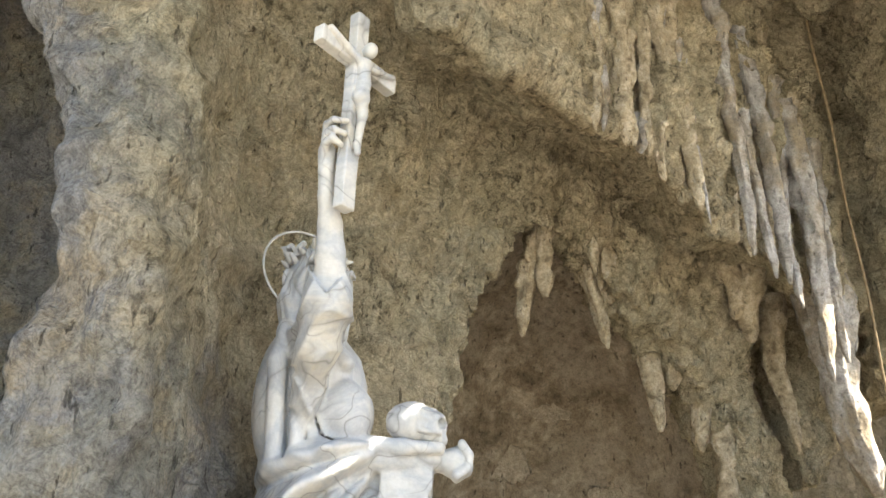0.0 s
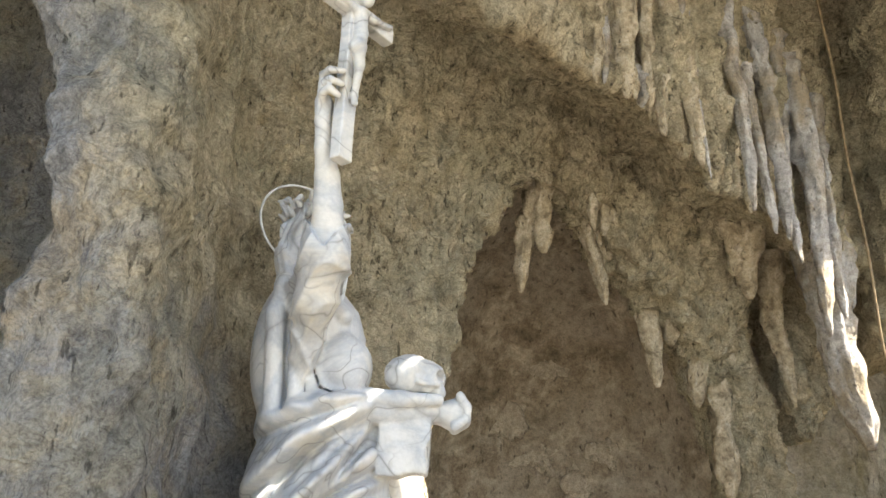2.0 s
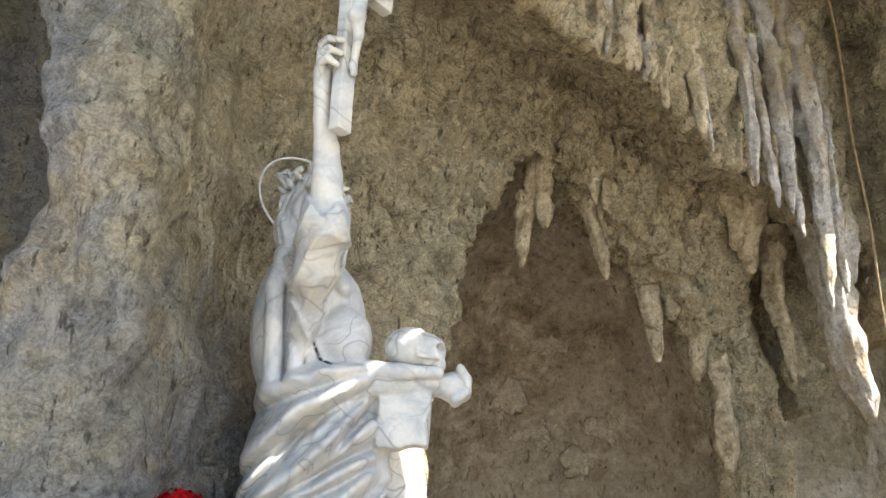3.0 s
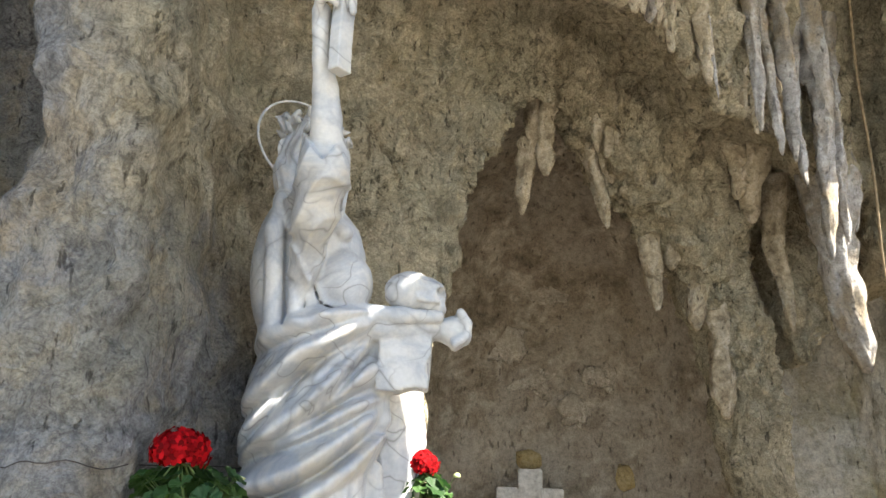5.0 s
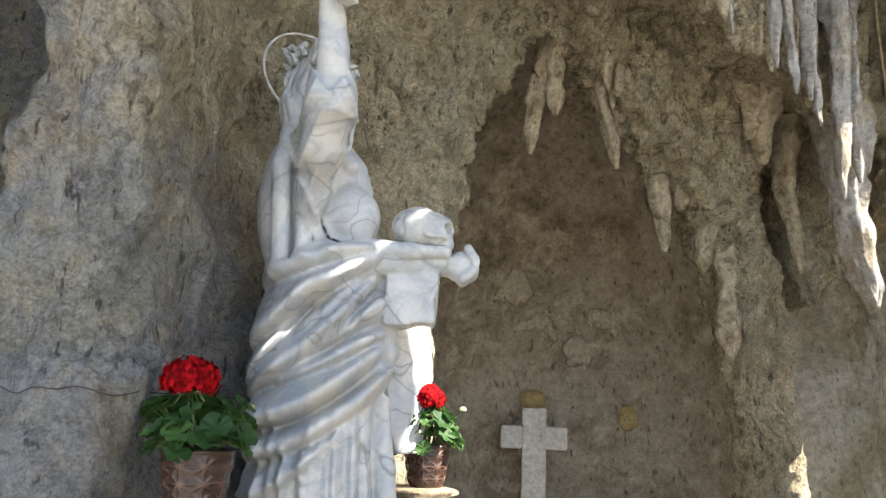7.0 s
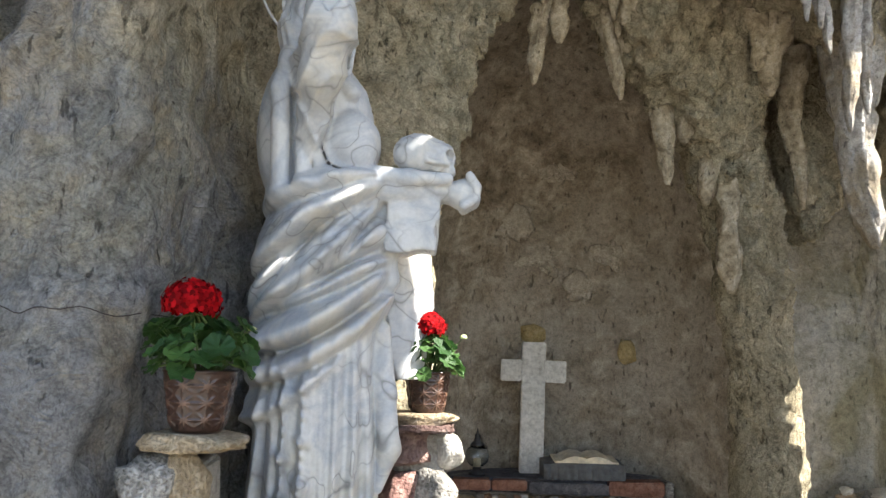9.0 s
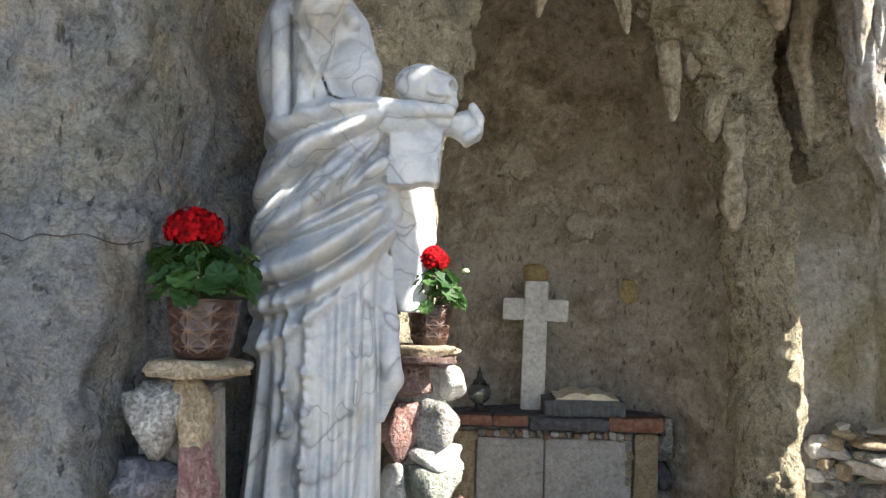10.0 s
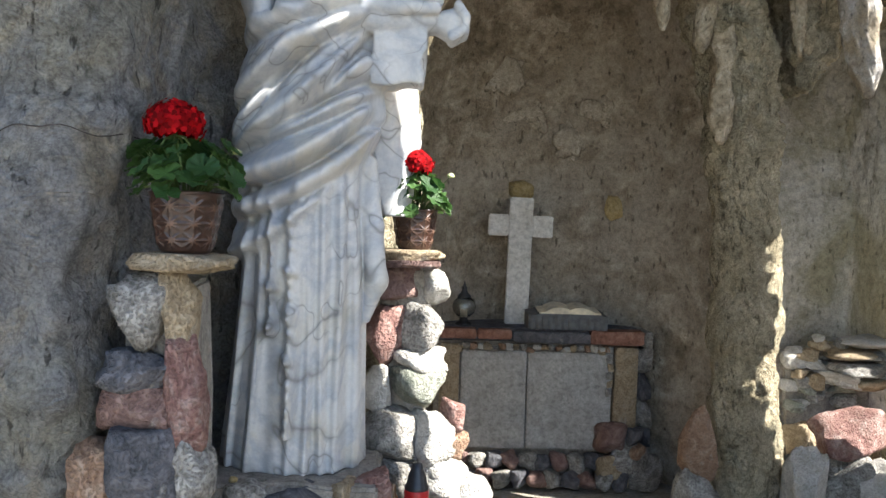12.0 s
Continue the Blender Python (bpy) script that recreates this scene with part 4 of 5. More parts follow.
stone(pier2, REDSTONE, 0.098, 2.63, 1.035, 0.032, 0.05, 0.045, 40, 28, 0.3)
stone(pier2, ORANGE, 0.088, 2.62, 0.940, 0.038, 0.05, 0.045, 51, 45, 0.3)
stone(pier2, PALE, 0.060, 2.58, 0.855, 0.075, 0.07, 0.060, 52, 32, 0.3)
stone(pier2, GRANITE, -0.06, 2.58, 0.83, 0.08, 0.07, 0.075, 53, 39, 0.4)
stone(pier2, PALE, 0.125, 2.60, 0.77, 0.07, 0.07, 0.065, 54, 46, 0.4)
stone(pier2, GRANITE, 0.02, 2.56, 0.66, 0.13, 0.09, 0.10, 55, 33, 0.5)
stone(pier2, TAN, 0.02, 2.56, 0.45, 0.15, 0.10, 0.12, 56, 40, 0.5)
stone(pier2, GRANITE, 0.02, 2.56, 0.23, 0.16, 0.11, 0.13, 57, 47, 0.5)

# pedestal
ped = thing("pedestal", "low pedestal of dark fieldstones in mortar under the statue", "pedestal")
slab(ped, "mortar_core", (-0.60, 2.16, FLOOR), (-0.11, 2.66, 0.955), MORTAR, 9, 0.012, "grey mortar")
stone(ped, SLATE, -0.545, 2.20, 0.865, 0.075, 0.07, 0.085, 61, 0, 0.6)
stone(ped, GRANITE, -0.440, 2.17, 0.875, 0.050, 0.06, 0.075, 62, 0, 0.6)
stone(ped, SLATE, -0.310, 2.16, 0.868, 0.085, 0.06, 0.078, 63, 0, 0.7)
stone(ped, TAN, -0.195, 2.18, 0.878, 0.036, 0.06, 0.072, 64, 0, 0.6)
stone(ped, REDSTONE, -0.125, 2.24, 0.925, 0.045, 0.05, 0.045, 65, 0, 0.2)
for k in range(8):
    stone(ped, (GRANITE, PURPLE, TAN, SLATE)[k % 4], -0.53 + 0.125 * (k % 4) + 0.02 * (k // 4), 2.15, 0.64 - 0.26 * (k // 4), 0.07, 0.07, 0.12, 70 + k, 0, 0.6)
thing("pebble", "small yellow pebble lying on the pedestal", "pebble", pose(-0.475, 2.175, 0.962), mesh=stone_mesh("pebble", (0.012, 0.012, 0.010), OCHRE, 81, 0.2, 2))


# ---- flower pots ----
def lathe(profile, sides, name, mat, bumps=None, worn=None):
    v, f, raised = [], [], []
    for i, (r, z) in enumerate(profile):
        for j in range(sides):
            a = 2 * math.pi * j / sides
            up = bumps(a, z) if bumps else 0
            raised.append(up)
            rr = r + up
            v.append((rr * math.cos(a), rr * math.sin(a), z))
    for i in range(len(profile) - 1):
        for j in range(sides):
            k = (j + 1) % sides
            f.append((i * sides + j, i * sides + k, (i + 1) * sides + k, (i + 1) * sides + j))
    me = to_mesh(name, v, f, mat)
    if worn:
        me.materials.append(worn)
        me.polygons.foreach_set("material_index", [int(sum(raised[q] for q in p) / 4 > 0.0024) for p in f])
    return me


def embossed(a, z):
    """Raised star and leaf strokes all round the pot."""
    if z < 0.012 or z > 0.118:
        return 0.0
    u, w = (a * 9 / (2 * math.pi)) % 1 - 0.5, ((z - 0.012) / 0.0353) % 1 - 0.5
    star = max(math.exp(-((abs(u) - abs(w)) / 0.09) ** 2), math.exp(-(u / 0.07) ** 2), math.exp(-(w / 0.07) ** 2)) * (1 - (u * u + w * w) * 2.2)
    return 0.004 * max(0, star)


def pot_mesh(r0, r1, h):
    prof = [(0.002, 0.002), (r0 * 0.9, 0.0), (r0, 0.004)]
    prof += [(r0 + (r1 - r0) * (t ** 0.75), h * t) for t in np.linspace(0.05, 0.95, 60)]
    prof += [(r1 + 0.002, h * 0.97), (r1 + 0.002, h), (r1 - 0.004, h + 0.001), (r1 - 0.006, h - 0.02), (0.002, h - 0.022)]
    return lathe(prof, 160, "pot", POT, embossed, POT_WORN)


def leaf_mesh(seed):
    """A round, scalloped, cupped leaf with seven lobes, and its thickness."""
    rng = np.random.RandomState(seed)
    v, f, n = [(0, 0, 0)], [], 28
    for ring, q in ((1, 0.5), (2, 0.85), (3, 1.0)):
        for j in range(n):
            a = -math.pi * 0.93 + 2 * math.pi * 0.93 * j / (n - 1)
            r = q * (1 + 0.10 * abs(math.cos(3.5 * a)) * (q > 0.6) + 0.05 * math.cos(14 * a) * (q > 0.9))
            z = 0.28 * q * q - 0.10 * math.cos(7 * a) * q * q + 0.06 * rng.uniform(-1, 1) * q
            v.append((r * math.cos(a), r * math.sin(a), z))
    for j in range(n - 1):
        f.append((0, 1 + j, 2 + j))
        for k in range(2):
            a = 1 + k * n + j
            f.append((a, a + n, a + n + 1, a + 1))
    return to_mesh("leaf", v, f, LEAF)


def flower_mesh(seed, r):
    """A dense round head of many florets, each of five petals."""
    rng = np.random.RandomState(seed)
    v, f = [], []
    for i in range(120):
        h = 1 - 1.4 * (i + 0.5) / 120
        n = np.array((math.sqrt(1 - h * h) * math.cos(2.4 * i), math.sqrt(1 - h * h) * math.sin(2.4 * i), h))
        m = Vector(n).to_track_quat("Z", "Y").to_matrix() @ Matrix.Rotation(rng.uniform(0, 6), 3, "Z")
        c = Vector(n * np.array((r, r, r * 0.78)) * rng.uniform(0.82, 1.06))
        for k in range(5):
            a = k * 2 * math.pi / 5
            b = len(v)
            s = r * rng.uniform(0.20, 0.30)
            for px, py, pz in ((0, 0, 0), (0.5, -0.36, 0.1), (1.0, -0.26, rng.uniform(-0.1, 0.22)), (1.12, 0.05, rng.uniform(0, 0.2)), (0.95, 0.32, rng.uniform(-0.1, 0.22)), (0.45, 0.36, 0.1)):
                q = Vector((s * (px * math.cos(a) - py * math.sin(a)), s * (px * math.sin(a) + py * math.cos(a)), s * pz))
                v.append(c + m @ q)
            f += [(b, b + 1, b + 5), (b + 1, b + 2, b + 3, b + 4), (b + 1, b + 4, b + 5)]
    return to_mesh("flower_head", v, f, PETAL)


def tube(name, pts, r, mat, sides=6, taper=0.7):
    pts = [Vector(p) for p in pts]
    v, f = [], []
    for i, p in enumerate(pts):
        d = (pts[min(i + 1, len(pts) - 1)] - pts[max(i - 1, 0)]).normalized()
        q = d.to_track_quat("Z", "Y")
        rr = r * (1 - (1 - taper) * i / (len(pts) - 1))
        for j in range(sides):
            a = 2 * math.pi * j / sides
            v.append(p + q @ Vector((rr * math.cos(a), rr * math.sin(a), 0)))
    for i in range(len(pts) - 1):
        for j in range(sides):
            k = (j + 1) % sides
            f.append((i * sides + j, i * sides + k, (i + 1) * sides + k, (i + 1) * sides + j))
    f += [tuple(range(sides))[::-1], tuple((len(pts) - 1) * sides + j for j in range(sides))]
    return to_mesh(name, v, f, mat)


LEAVES = [leaf_mesh(s) for s in range(4)]


def geranium(label, at, r0, r1, h, spread, head, head_r, bud, seed, count):
    g = thing("potted_geranium", label, "potted plant", at, "potted geraniums")
    rng = np.random.RandomState(seed)
    part("pot", pot_mesh(r0, r1, h), g, None, "embossed brown glazed pot")
    part("soil", lathe([(0.001, h - 0.012), (r1 * 0.5, h - 0.009), (r1 - 0.007, h - 0.014)], 24, "soil", SOIL), g)
    for i in range(count):
        a, q = rng.uniform(0, 6.28), rng.uniform(0.25, 1.0) ** 0.7
        tip = Vector((spread * q * math.cos(a), spread * q * math.sin(a), h + rng.uniform(-0.045, 0.085) * q + 0.11 * (1 - q) + 0.010))
        root = Vector((0.3 * tip.x, 0.3 * tip.y, h - 0.012))
        mid = (root + tip) / 2 + Vector((0, 0, 0.018))
        part("stem", tube("stem", (root, mid, tip), 0.0016, STEM, 5), g)
        up = Vector((math.cos(a) * (0.3 + 0.7 * q), math.sin(a) * (0.3 + 0.7 * q), 0.9)) + Vector(rng.uniform(-0.45, 0.45, 3))
        m = Matrix.Translation(tip) @ up.to_track_quat("Z", "Y").to_matrix().to_4x4() @ Matrix.Rotation(rng.uniform(0, 6), 4, "Z") @ Matrix.Diagonal([rng.uniform(0.019, 0.033)] * 3 + [1])
        part("leaf", LEAVES[i % 4], g, m)
    part("flower_stem", tube("flower_stem", ((0, 0, h - 0.012), (head[0] * 0.5, head[1] * 0.5, h + 0.06), head), 0.0026, STEM, 6), g)
    fl = part("flower_head", flower_mesh(seed + 9, head_r), g, Matrix.Translation(head), "dense round red flower head")
    for k in range(5):                                      # drooping buds under the head
        a = k * 1.25
        e = Vector((head_r * 0.55 * math.cos(a), head_r * 0.55 * math.sin(a), -head_r * rng.uniform(0.7, 1.0)))
        part("bud", tube("bud", (Vector((0, 0, -head_r * 0.4)), e * 0.6, e), 0.0022, STEM, 5, 1.4), fl)
    part("bud_stem", tube("bud_stem", ((0, 0, h - 0.012), (bud[0] * 0.6, bud[1] * 0.6, h + (bud[2] - h) * 0.55), bud), 0.0018, STEM, 5), g)
    cl = part("bud_cluster", stone_mesh("bud_cluster", (0.011, 0.011, 0.008), BUD, seed, 0.0, 2, 0.5), g, Matrix.Translation(bud), "pale green buds")
    return g


geranium("red geranium in a brown pot on the shaded pier", pose(-0.517, 1.88, 1.551), 0.052, 0.0775, 0.132, 0.115, (-0.025, -0.01, 0.278), 0.060, (0.10, 0.01, 0.225), 4, 62)
geranium("red geranium in a brown pot on the sunlit pier", pose(-0.038, 2.62, 1.551), 0.048, 0.070, 0.127, 0.098, (-0.006, -0.01, 0.266), 0.056, (0.108, 0.0, 0.236), 14, 84)

# ---- grave lamps by the pedestal ----
thing("ledge_stone", "grey fieldstone ledge before the rubble pier", "stone", pose(-0.02, 2.40, 0.48), mesh=stone_mesh("ledge_stone", (0.12, 0.10, 0.36), GRANITE, 91, 0.8))
lamp = thing("grave_lamp", "red grave candle with a black domed cap", "grave lamp", pose(-0.005, 2.40, 0.82))
part("body", lathe([(0.001, 0), (0.032, 0.0), (0.035, 0.006), (0.036, 0.05), (0.034, 0.058), (0.03, 0.06)], 28, "body", REDPLASTIC), lamp, None, "red plastic body")
part("cap", lathe([(0.035, 0.056), (0.036, 0.064), (0.030, 0.072), (0.026, 0.095), (0.017, 0.115), (0.014, 0.130), (0.001, 0.133)], 28, "cap", BLACKPLASTIC), lamp, None, "black plastic cap")
bottle = thing("grave_lamp", "small amber glass grave lamp", "grave lamp", pose(-0.078, 2.36, 0.80))
part("body", lathe([(0.001, 0), (0.028, 0), (0.031, 0.01), (0.030, 0.05), (0.016, 0.075), (0.015, 0.10), (0.001, 0.102)], 24, "body", AMBER), bottle)


# ---- altar in the recess ----
altar = thing("altar", "masonry altar with grey slabs, brick course and pebbles", "altar")
AY = 4.75
slab(altar, "core", (0.06, AY + 0.045, FLOOR), (1.29, 5.24, 0.965), MORTAR, 12, 0.008, "rough mortar core", 0.02)
slab(altar, "top", (0.05, AY + 0.05, 0.962), (1.30, 5.24, 1.045), SLATE, 13, 0.004, "dark stone top")
slab(altar, "brick", (0.08, AY - 0.02, 0.985), (0.30, AY + 0.10, 1.045), BRICK, 14, 0.004)
slab(altar, "brick", (0.305, AY - 0.02, 0.985), (0.51, AY + 0.10, 1.042), BRICK, 15, 0.004)
slab(altar, "edge_slab", (0.515, AY - 0.035, 0.972), (0.965, AY + 0.12, 1.040), SLATE, 16, 0.006, "dark slate edge")
slab(altar, "brick", (0.97, AY - 0.02, 0.970), (1.285, AY + 0.10, 1.050), BRICK, 17, 0.005)
slab(altar, "edge_stone", (1.285, AY - 0.02, 0.955), (1.335, AY + 0.3, 1.055), GRANITE, 18, 0.008)
slab(altar, "front_slab", (0.215, AY, 0.34), (0.600, AY + 0.05, 0.915), SLAB_GREY, 19, 0.004, "grey stone front slab")
slab(altar, "front_slab", (0.608, AY, 0.34), (1.105, AY + 0.05, 0.915), SLAB_GREY, 20, 0.004, "grey stone front slab")
slab(altar, "side_stone", (1.12, AY - 0.015, 0.385), (1.255, AY + 0.06, 0.955), TAN, 21, 0.008, "tan upright stone")
slab(altar, "side_stone", (0.09, AY - 0.005, 0.36), (0.205, AY + 0.06, 0.95), TAN, 22, 0.006, "tan upright stone")
random.seed(5)
for k in range(24):
    x = 0.20 + 0.042 * k
    if x > 1.10:
        x = 1.10 - 0.03 * (k - 21)
    stone(altar, (TAN, PALE, ORANGE, GRANITE)[k * 7 % 4], x, AY + 0.012, 0.940 - 0.016 * (k % 5 == 0), random.uniform(0.014, 0.024), 0.022, random.uniform(0.014, 0.02), 200 + k, 0, 0.2, "pebble")
for k in range(5):
    stone(altar, (GRANITE, TAN)[k % 2], 1.085 + 0.01 * (k % 2), AY + 0.0, 0.885 - 0.05 * k, 0.016, 0.02, 0.02, 230 + k, 0, 0.3, "pebble")
for k in range(22):
    x = 0.12 + 0.098 * (k % 11) + 0.05 * (k // 11)
    stone(altar, (SLATE, PURPLE, GRANITE)[k % 3], x, AY - 0.04 - 0.06 * (k // 11), 0.28 - 0.085 * (k // 11), 0.048, 0.05, 0.045, 240 + k, 0, 0.3, "cobble")
for k, (x, z, r, m) in enumerate(((1.10, 0.43, 0.085, PURPLE), (1.20, 0.33, 0.09, GRANITE), (1.23, 0.45, 0.045, SLATE), (1.12, 0.24, 0.10, TAN), (1.28, 0.24, 0.10, GRANITE), (1.25, 0.36, 0.05, ORANGE))):
    stone(altar, m, x, AY - 0.06, z, r, 0.07, r * 0.9, 270 + k, 0, 0.3, "cobble")
for k in range(5):
    stone(altar, (GRANITE, SLATE)[k % 2], 1.30, AY + 0.12, 0.25 + 0.155 * k, 0.05, 0.10, 0.075, 280 + k, 0, 0.6)

cross = thing("altar_cross", "plain white stone cross standing on the altar", "cross", pose(0.557, 5.03, 1.045, 0, 1.0, 0))
bm = bmesh.new()
block(bm, (-0.072, -0.03, 0), (0.072, 0.03, 0.785), 0.006)
part("post", bm_mesh("post", bm, WHITE_STONE), cross)
bm = bmesh.new()
block(bm, (-0.20, -0.026, 0.543), (-0.0725, 0.026, 0.676), 0.006)
part("arm", bm_mesh("arm", bm, WHITE_STONE), cross)
bm = bmesh.new()
block(bm, (0.0725, -0.026, 0.543), (0.20, 0.026, 0.676), 0.006)
part("arm", bm_mesh("arm", bm, WHITE_STONE), cross)

lant = thing("lantern", "small glass globe lantern with a metal cap on the altar", "lantern", pose(0.227, 4.90, 1.046))
part("foot", lathe([(0.001, 0), (0.055, 0), (0.052, 0.012), (0.028, 0.022), (0.024, 0.04), (0.036, 0.048)], 28, "foot", DARKIRON), lant, None, "dark metal foot")
gl = part("globe", lathe([(0.036, 0.048), (0.062, 0.075), (0.072, 0.108), (0.062, 0.142), (0.036, 0.168), (0.034, 0.166), (0.059, 0.141), (0.069, 0.108), (0.059, 0.076), (0.034, 0.052)], 28, "globe", GLASS), lant, None, "clear glass globe")
gl.visible_shadow = False
part("cap", lathe([(0.040, 0.166), (0.042, 0.175), (0.022, 0.192), (0.014, 0.215), (0.018, 0.222), (0.008, 0.235), (0.001, 0.268)], 24, "cap", DARKIRON), lant, None, "pointed metal cap")
part("candle", lathe([(0.001, 0.048), (0.022, 0.048), (0.022, 0.092), (0.001, 0.094)], 18, "candle", PAGE), lant, None, "short wax candle")


def page_mesh(side):
    """Half of an open book: a swelling block of pages."""
    v, f, n = [], [], 10
    for i in range(n + 1):
        t = i / n
        z = 0.030 * math.sin(math.pi * min(1, t * 1.15 + 0.12)) ** 0.7 + 0.012
        for y, b in ((-0.10, 0), (0.10, 0), (0.10, 1), (-0.10, 1)):
            v.append((side * 0.185 * t, y, z if b else 0.002))
    for i in range(n):
        a, b = 4 * i, 4 * i + 4
        for k in range(4):
            f.append((a + k, a + (k + 1) % 4, b + (k + 1) % 4, b + k))
    f += [(0, 1, 2, 3), (4 * n + 3, 4 * n + 2, 4 * n + 1, 4 * n)]
    return to_mesh("page_block", v, f, PAGE, False)


stand = thing("book_stand", "low dark carved stone stand with draped folds", "book stand", pose(0.842, 4.90, 1.046))
bm = bmesh.new()
nx = 60
rows = []
for j, (y, z) in enumerate(((-0.11, 0.0), (-0.105, 0.05), (-0.095, 0.082), (0.12, 0.098), (0.125, 0.0))):
    row = []
    for i in range(nx + 1):
        u = i / nx
        w = 0.012 * abs(math.sin(u * 38)) * (1 if j < 2 else 0)
        row.append(bm.verts.new(((u - 0.5) * 0.47, y - w, z)))
    rows.append(row)
for j in range(4):
    for i in range(nx):
        bm.faces.new((rows[j][i], rows[j][i + 1], rows[j + 1][i + 1], rows[j + 1][i]))
bm.faces.new([r[0] for r in rows])
bm.faces.new([r[-1] for r in rows])
part("drape", bm_mesh("drape", bm, CLOTH), stand)
book = thing("book", "open book with yellowed pages on the stone stand", "book", pose(0.858, 4.915, 1.142, 5, 0, 0))
bm = bmesh.new()
block(bm, (-0.195, -0.108, -0.006), (0.195, 0.108, 0.001), 0.002)
part("cover", bm_mesh("cover", bm, CLOTH), book, None, "dark cover")
part("page_block", page_mesh(-1), book)
part("page_block", page_mesh(1), book)

# stones let into the recess wall
from mathutils.bvhtree import BVHTree
tree = BVHTree.FromPolygons([tuple(v) for v in rv], [tuple(map(int, q)) for q in rq])


def wall_y(x, z, y0=0.5):
    """Where the rock's face lies behind a place."""
    hit = tree.ray_cast(Vector((x, y0, z)), Vector((0, 1, 0)))[0]
    return hit.y if hit else 5.2


part("set_stone", stone_mesh("set_stone", (0.062, 0.04, 0.075), OCHRE, 301, 0.7), grotto, pose(1.165, wall_y(1.165, 1.785, 4.0) - 0.005, 1.785), "yellow stone set in the plaster")
part("set_stone", stone_mesh("set_stone", (0.075, 0.05, 0.06), OCHRE, 302, 0.5), grotto, pose(0.585, wall_y(0.585, 1.90, 4.0) - 0.01, 1.895), "yellow stone set in the plaster")
# patches where plaster has come away
for k, (x, z, sx, sz) in enumerate(((1.10, 2.42, 0.09, 0.11), (0.72, 2.95, 0.09, 0.10), (0.58, 2.40, 0.12, 0.10), (0.95, 2.25, 0.10, 0.13), (0.42, 2.62, 0.08, 0.12))):
    part("plaster_patch", stone_mesh("plaster_patch", (sx * 1.15, 0.016, sz * 1.05), PATCH, 310 + k, 0.2, 4, 0.9), grotto, pose(x, wall_y(x, z, 4.0) + 0.010, z))

# a thin cable along the side wall
pts = []
for k in range(34):
    x = -1.15 + 0.018 * k
    pts.append((x, wall_y(x, 1.80) - 0.003, 1.800 + 0.010 * math.sin(0.9 * k) * math.sin(0.31 * k)))
thing("cable", "thin dark cable running across the grey side wall", "cable", mesh=tube("cable", pts, 0.0013, CABLE, 5, 1.0))
# a dry root down the curtain
pts = [(1.712 + 0.0091 * k + 0.006 * math.sin(k * 0.8), 2.980 + 0.0168 * k, 4.874 - 0.1015 * k) for k in range(24)]
thing("root", "dry brown root hanging down beside the stalactites", "root", mesh=tube("root", pts, 0.008, ROOT, 7, 0.7))

# ---- boulders by the rib and in the bay ----
thing("boulder", "upright pointed orange-brown boulder beside the rib", "boulder", pose(1.305, 3.85, 0.62), "boulders", mesh=stone_mesh("boulder", (0.115, 0.09, 0.19), ORANGE, 401, 0.1, 4, 0.16, 18))
for v in bpy.data.objects["boulder"].data.vertices:
    k = 1 - 0.62 * max(0.0, (v.co.z + 0.08) / 0.25)
    v.co.x, v.co.y = v.co.x * k + 0.03 * (1 - k), v.co.y * k
thing("boulder", "grey boulder under the orange-brown one", "boulder", pose(1.31, 3.84, 0.32), "boulders", mesh=stone_mesh("boulder", (0.13, 0.12, 0.21), GRANITE, 402, 0.5, 4, 0.16, 18))
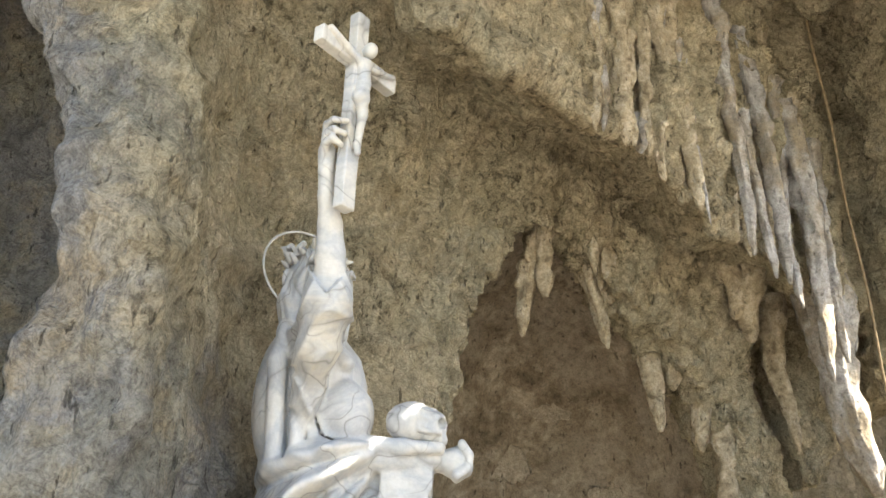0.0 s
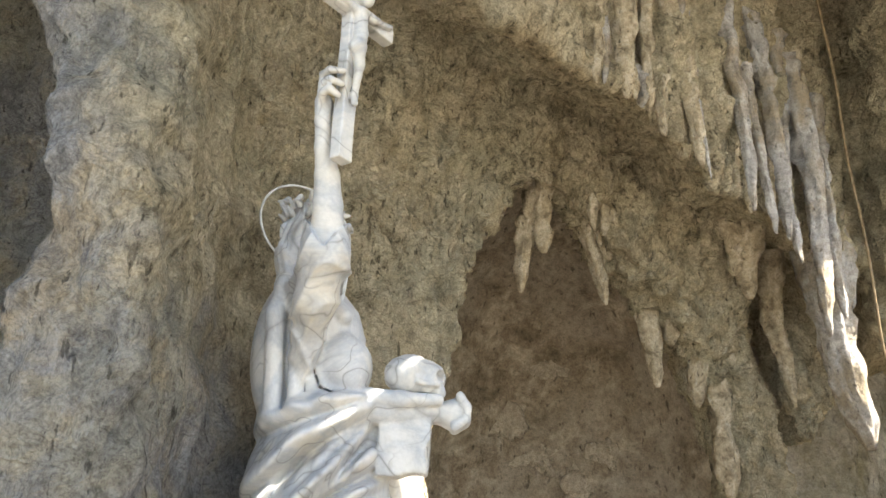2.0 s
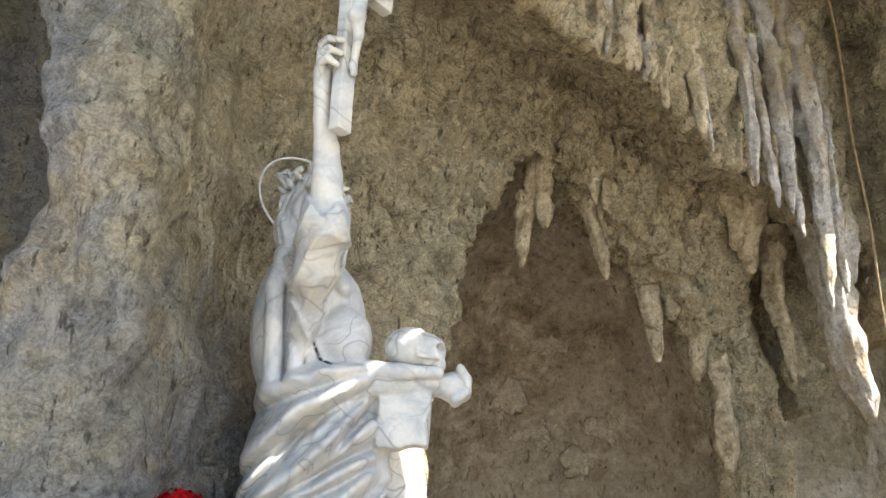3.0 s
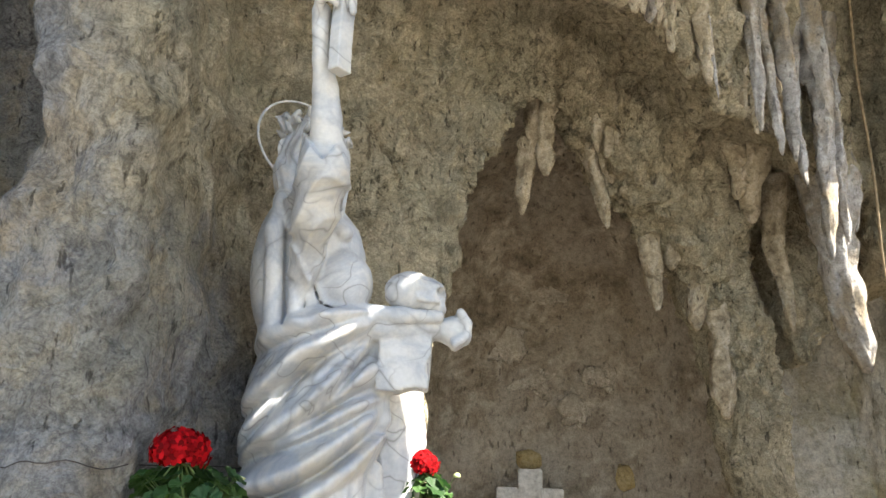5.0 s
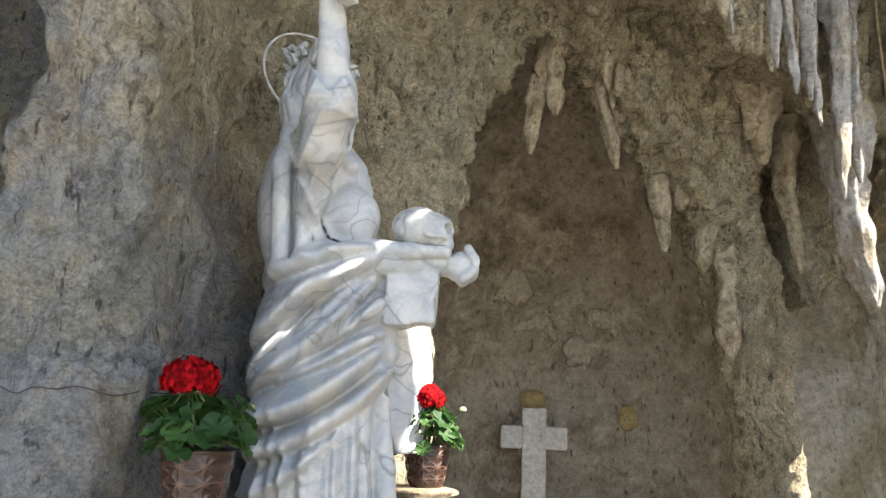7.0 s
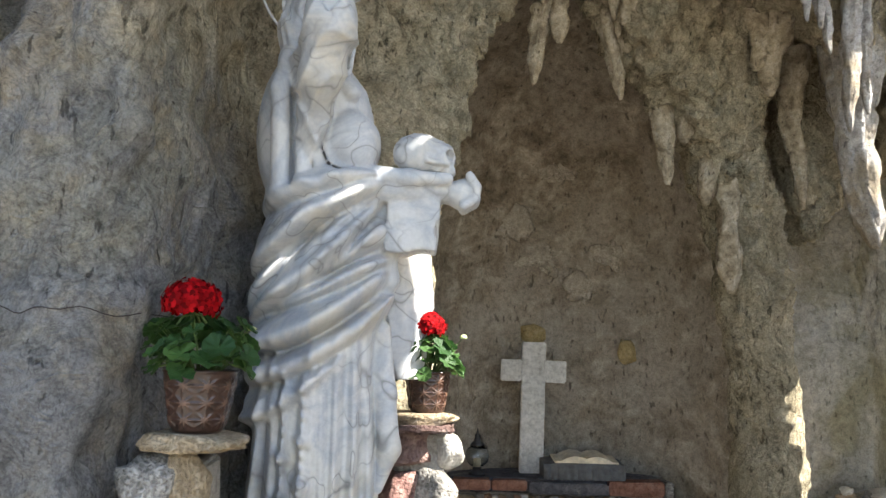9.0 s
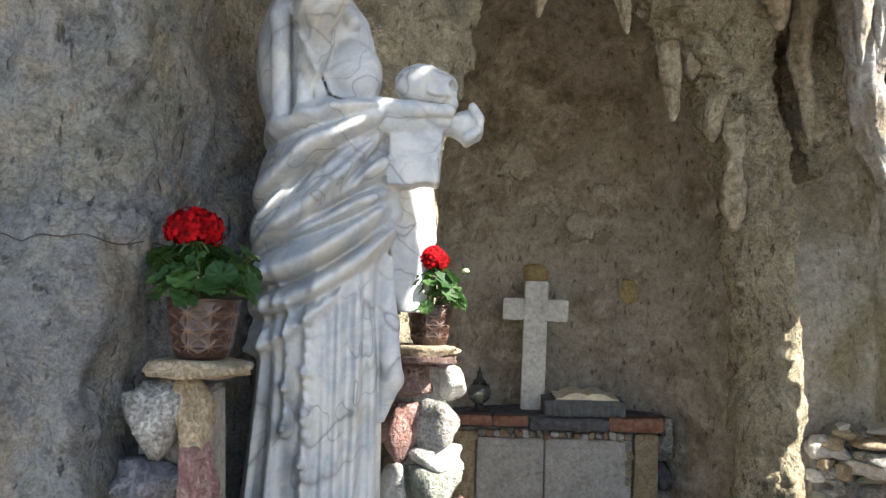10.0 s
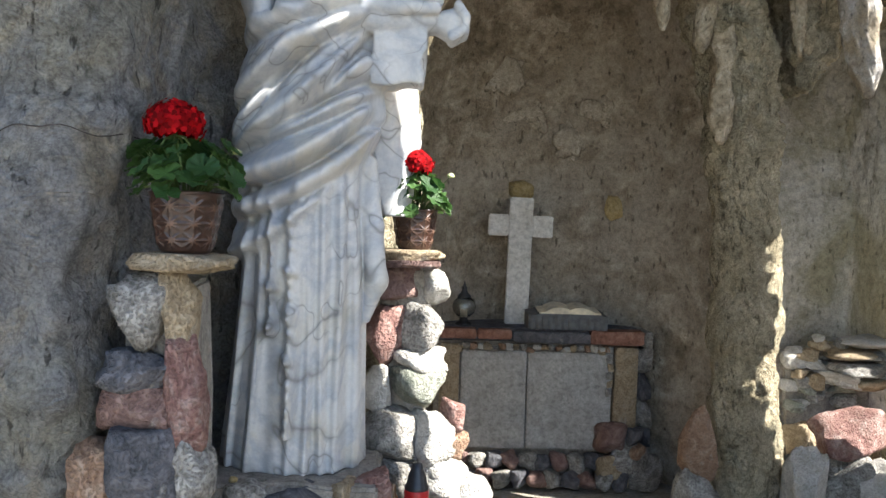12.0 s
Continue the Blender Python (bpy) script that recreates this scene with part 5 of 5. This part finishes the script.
thing("boulder", "broken pinkish boulder with a pale top", "boulder", pose(2.06, 3.90, 0.68, 0, -12, 10), "boulders", mesh=stone_mesh("boulder", (0.19, 0.14, 0.125), REDSTONE, 403, 0.45, 4, 0.16, 18))
thing("boulder", "pale grey boulder below the pinkish one", "boulder", pose(2.20, 3.84, 0.46), "boulders", mesh=stone_mesh("boulder", (0.17, 0.14, 0.14), PALE, 404, 0.45, 4, 0.16, 18))
thing("boulder", "grey boulder on the bay's floor", "boulder", pose(1.92, 3.92, 0.36), "boulders", mesh=stone_mesh("boulder", (0.20, 0.16, 0.25), GRANITE, 405, 0.5, 4, 0.16, 18))
thing("boulder", "pale boulder at the rib's foot", "boulder", pose(1.80, 3.78, 0.42), "boulders", mesh=stone_mesh("boulder", (0.09, 0.10, 0.30), PALE, 406, 0.4, 4, 0.16, 18))
ledge = thing("rubble_wall", "low dry wall of flat slabs and small stones in the bay", "stone wall")
slab(ledge, "core", (1.86, 4.20, FLOOR), (2.75, 4.60, 1.02), MORTAR, 30, 0.03, "earthy mortar", 0.03)
for k, (x, z, sx, sz, m) in enumerate(((2.28, 1.11, 0.14, 0.026, PALE), (2.20, 1.05, 0.11, 0.03, TAN), (2.33, 1.04, 0.12, 0.032, GRANITE), (2.24, 0.975, 0.15, 0.03, GRANITE), (2.34, 0.90, 0.16, 0.036, TAN), (2.14, 0.91, 0.10, 0.04, PALE))):
    stone(ledge, m, x, 4.16, z, sx, 0.12, sz, 420 + k, 7 * k - 15, 0.6, "flat_slab", 0.2, 3 * (k % 3) - 3)
random.seed(8)
for k in range(26):
    stone(ledge, (PALE, TAN, GRANITE, GREEN)[k % 4], random.uniform(1.88, 2.2), 4.19 + random.uniform(-0.02, 0.01), random.uniform(0.72, 1.12), random.uniform(0.025, 0.055), 0.04, random.uniform(0.02, 0.045), 440 + k, random.uniform(-20, 20), 0.4)
for k in range(14):
    stone(ledge, (GRANITE, TAN, PURPLE)[k % 3], 1.95 + 0.11 * (k % 7), 4.15, 0.35 + 0.22 * (k // 7), 0.07, 0.07, 0.10, 480 + k, 0, 0.5)
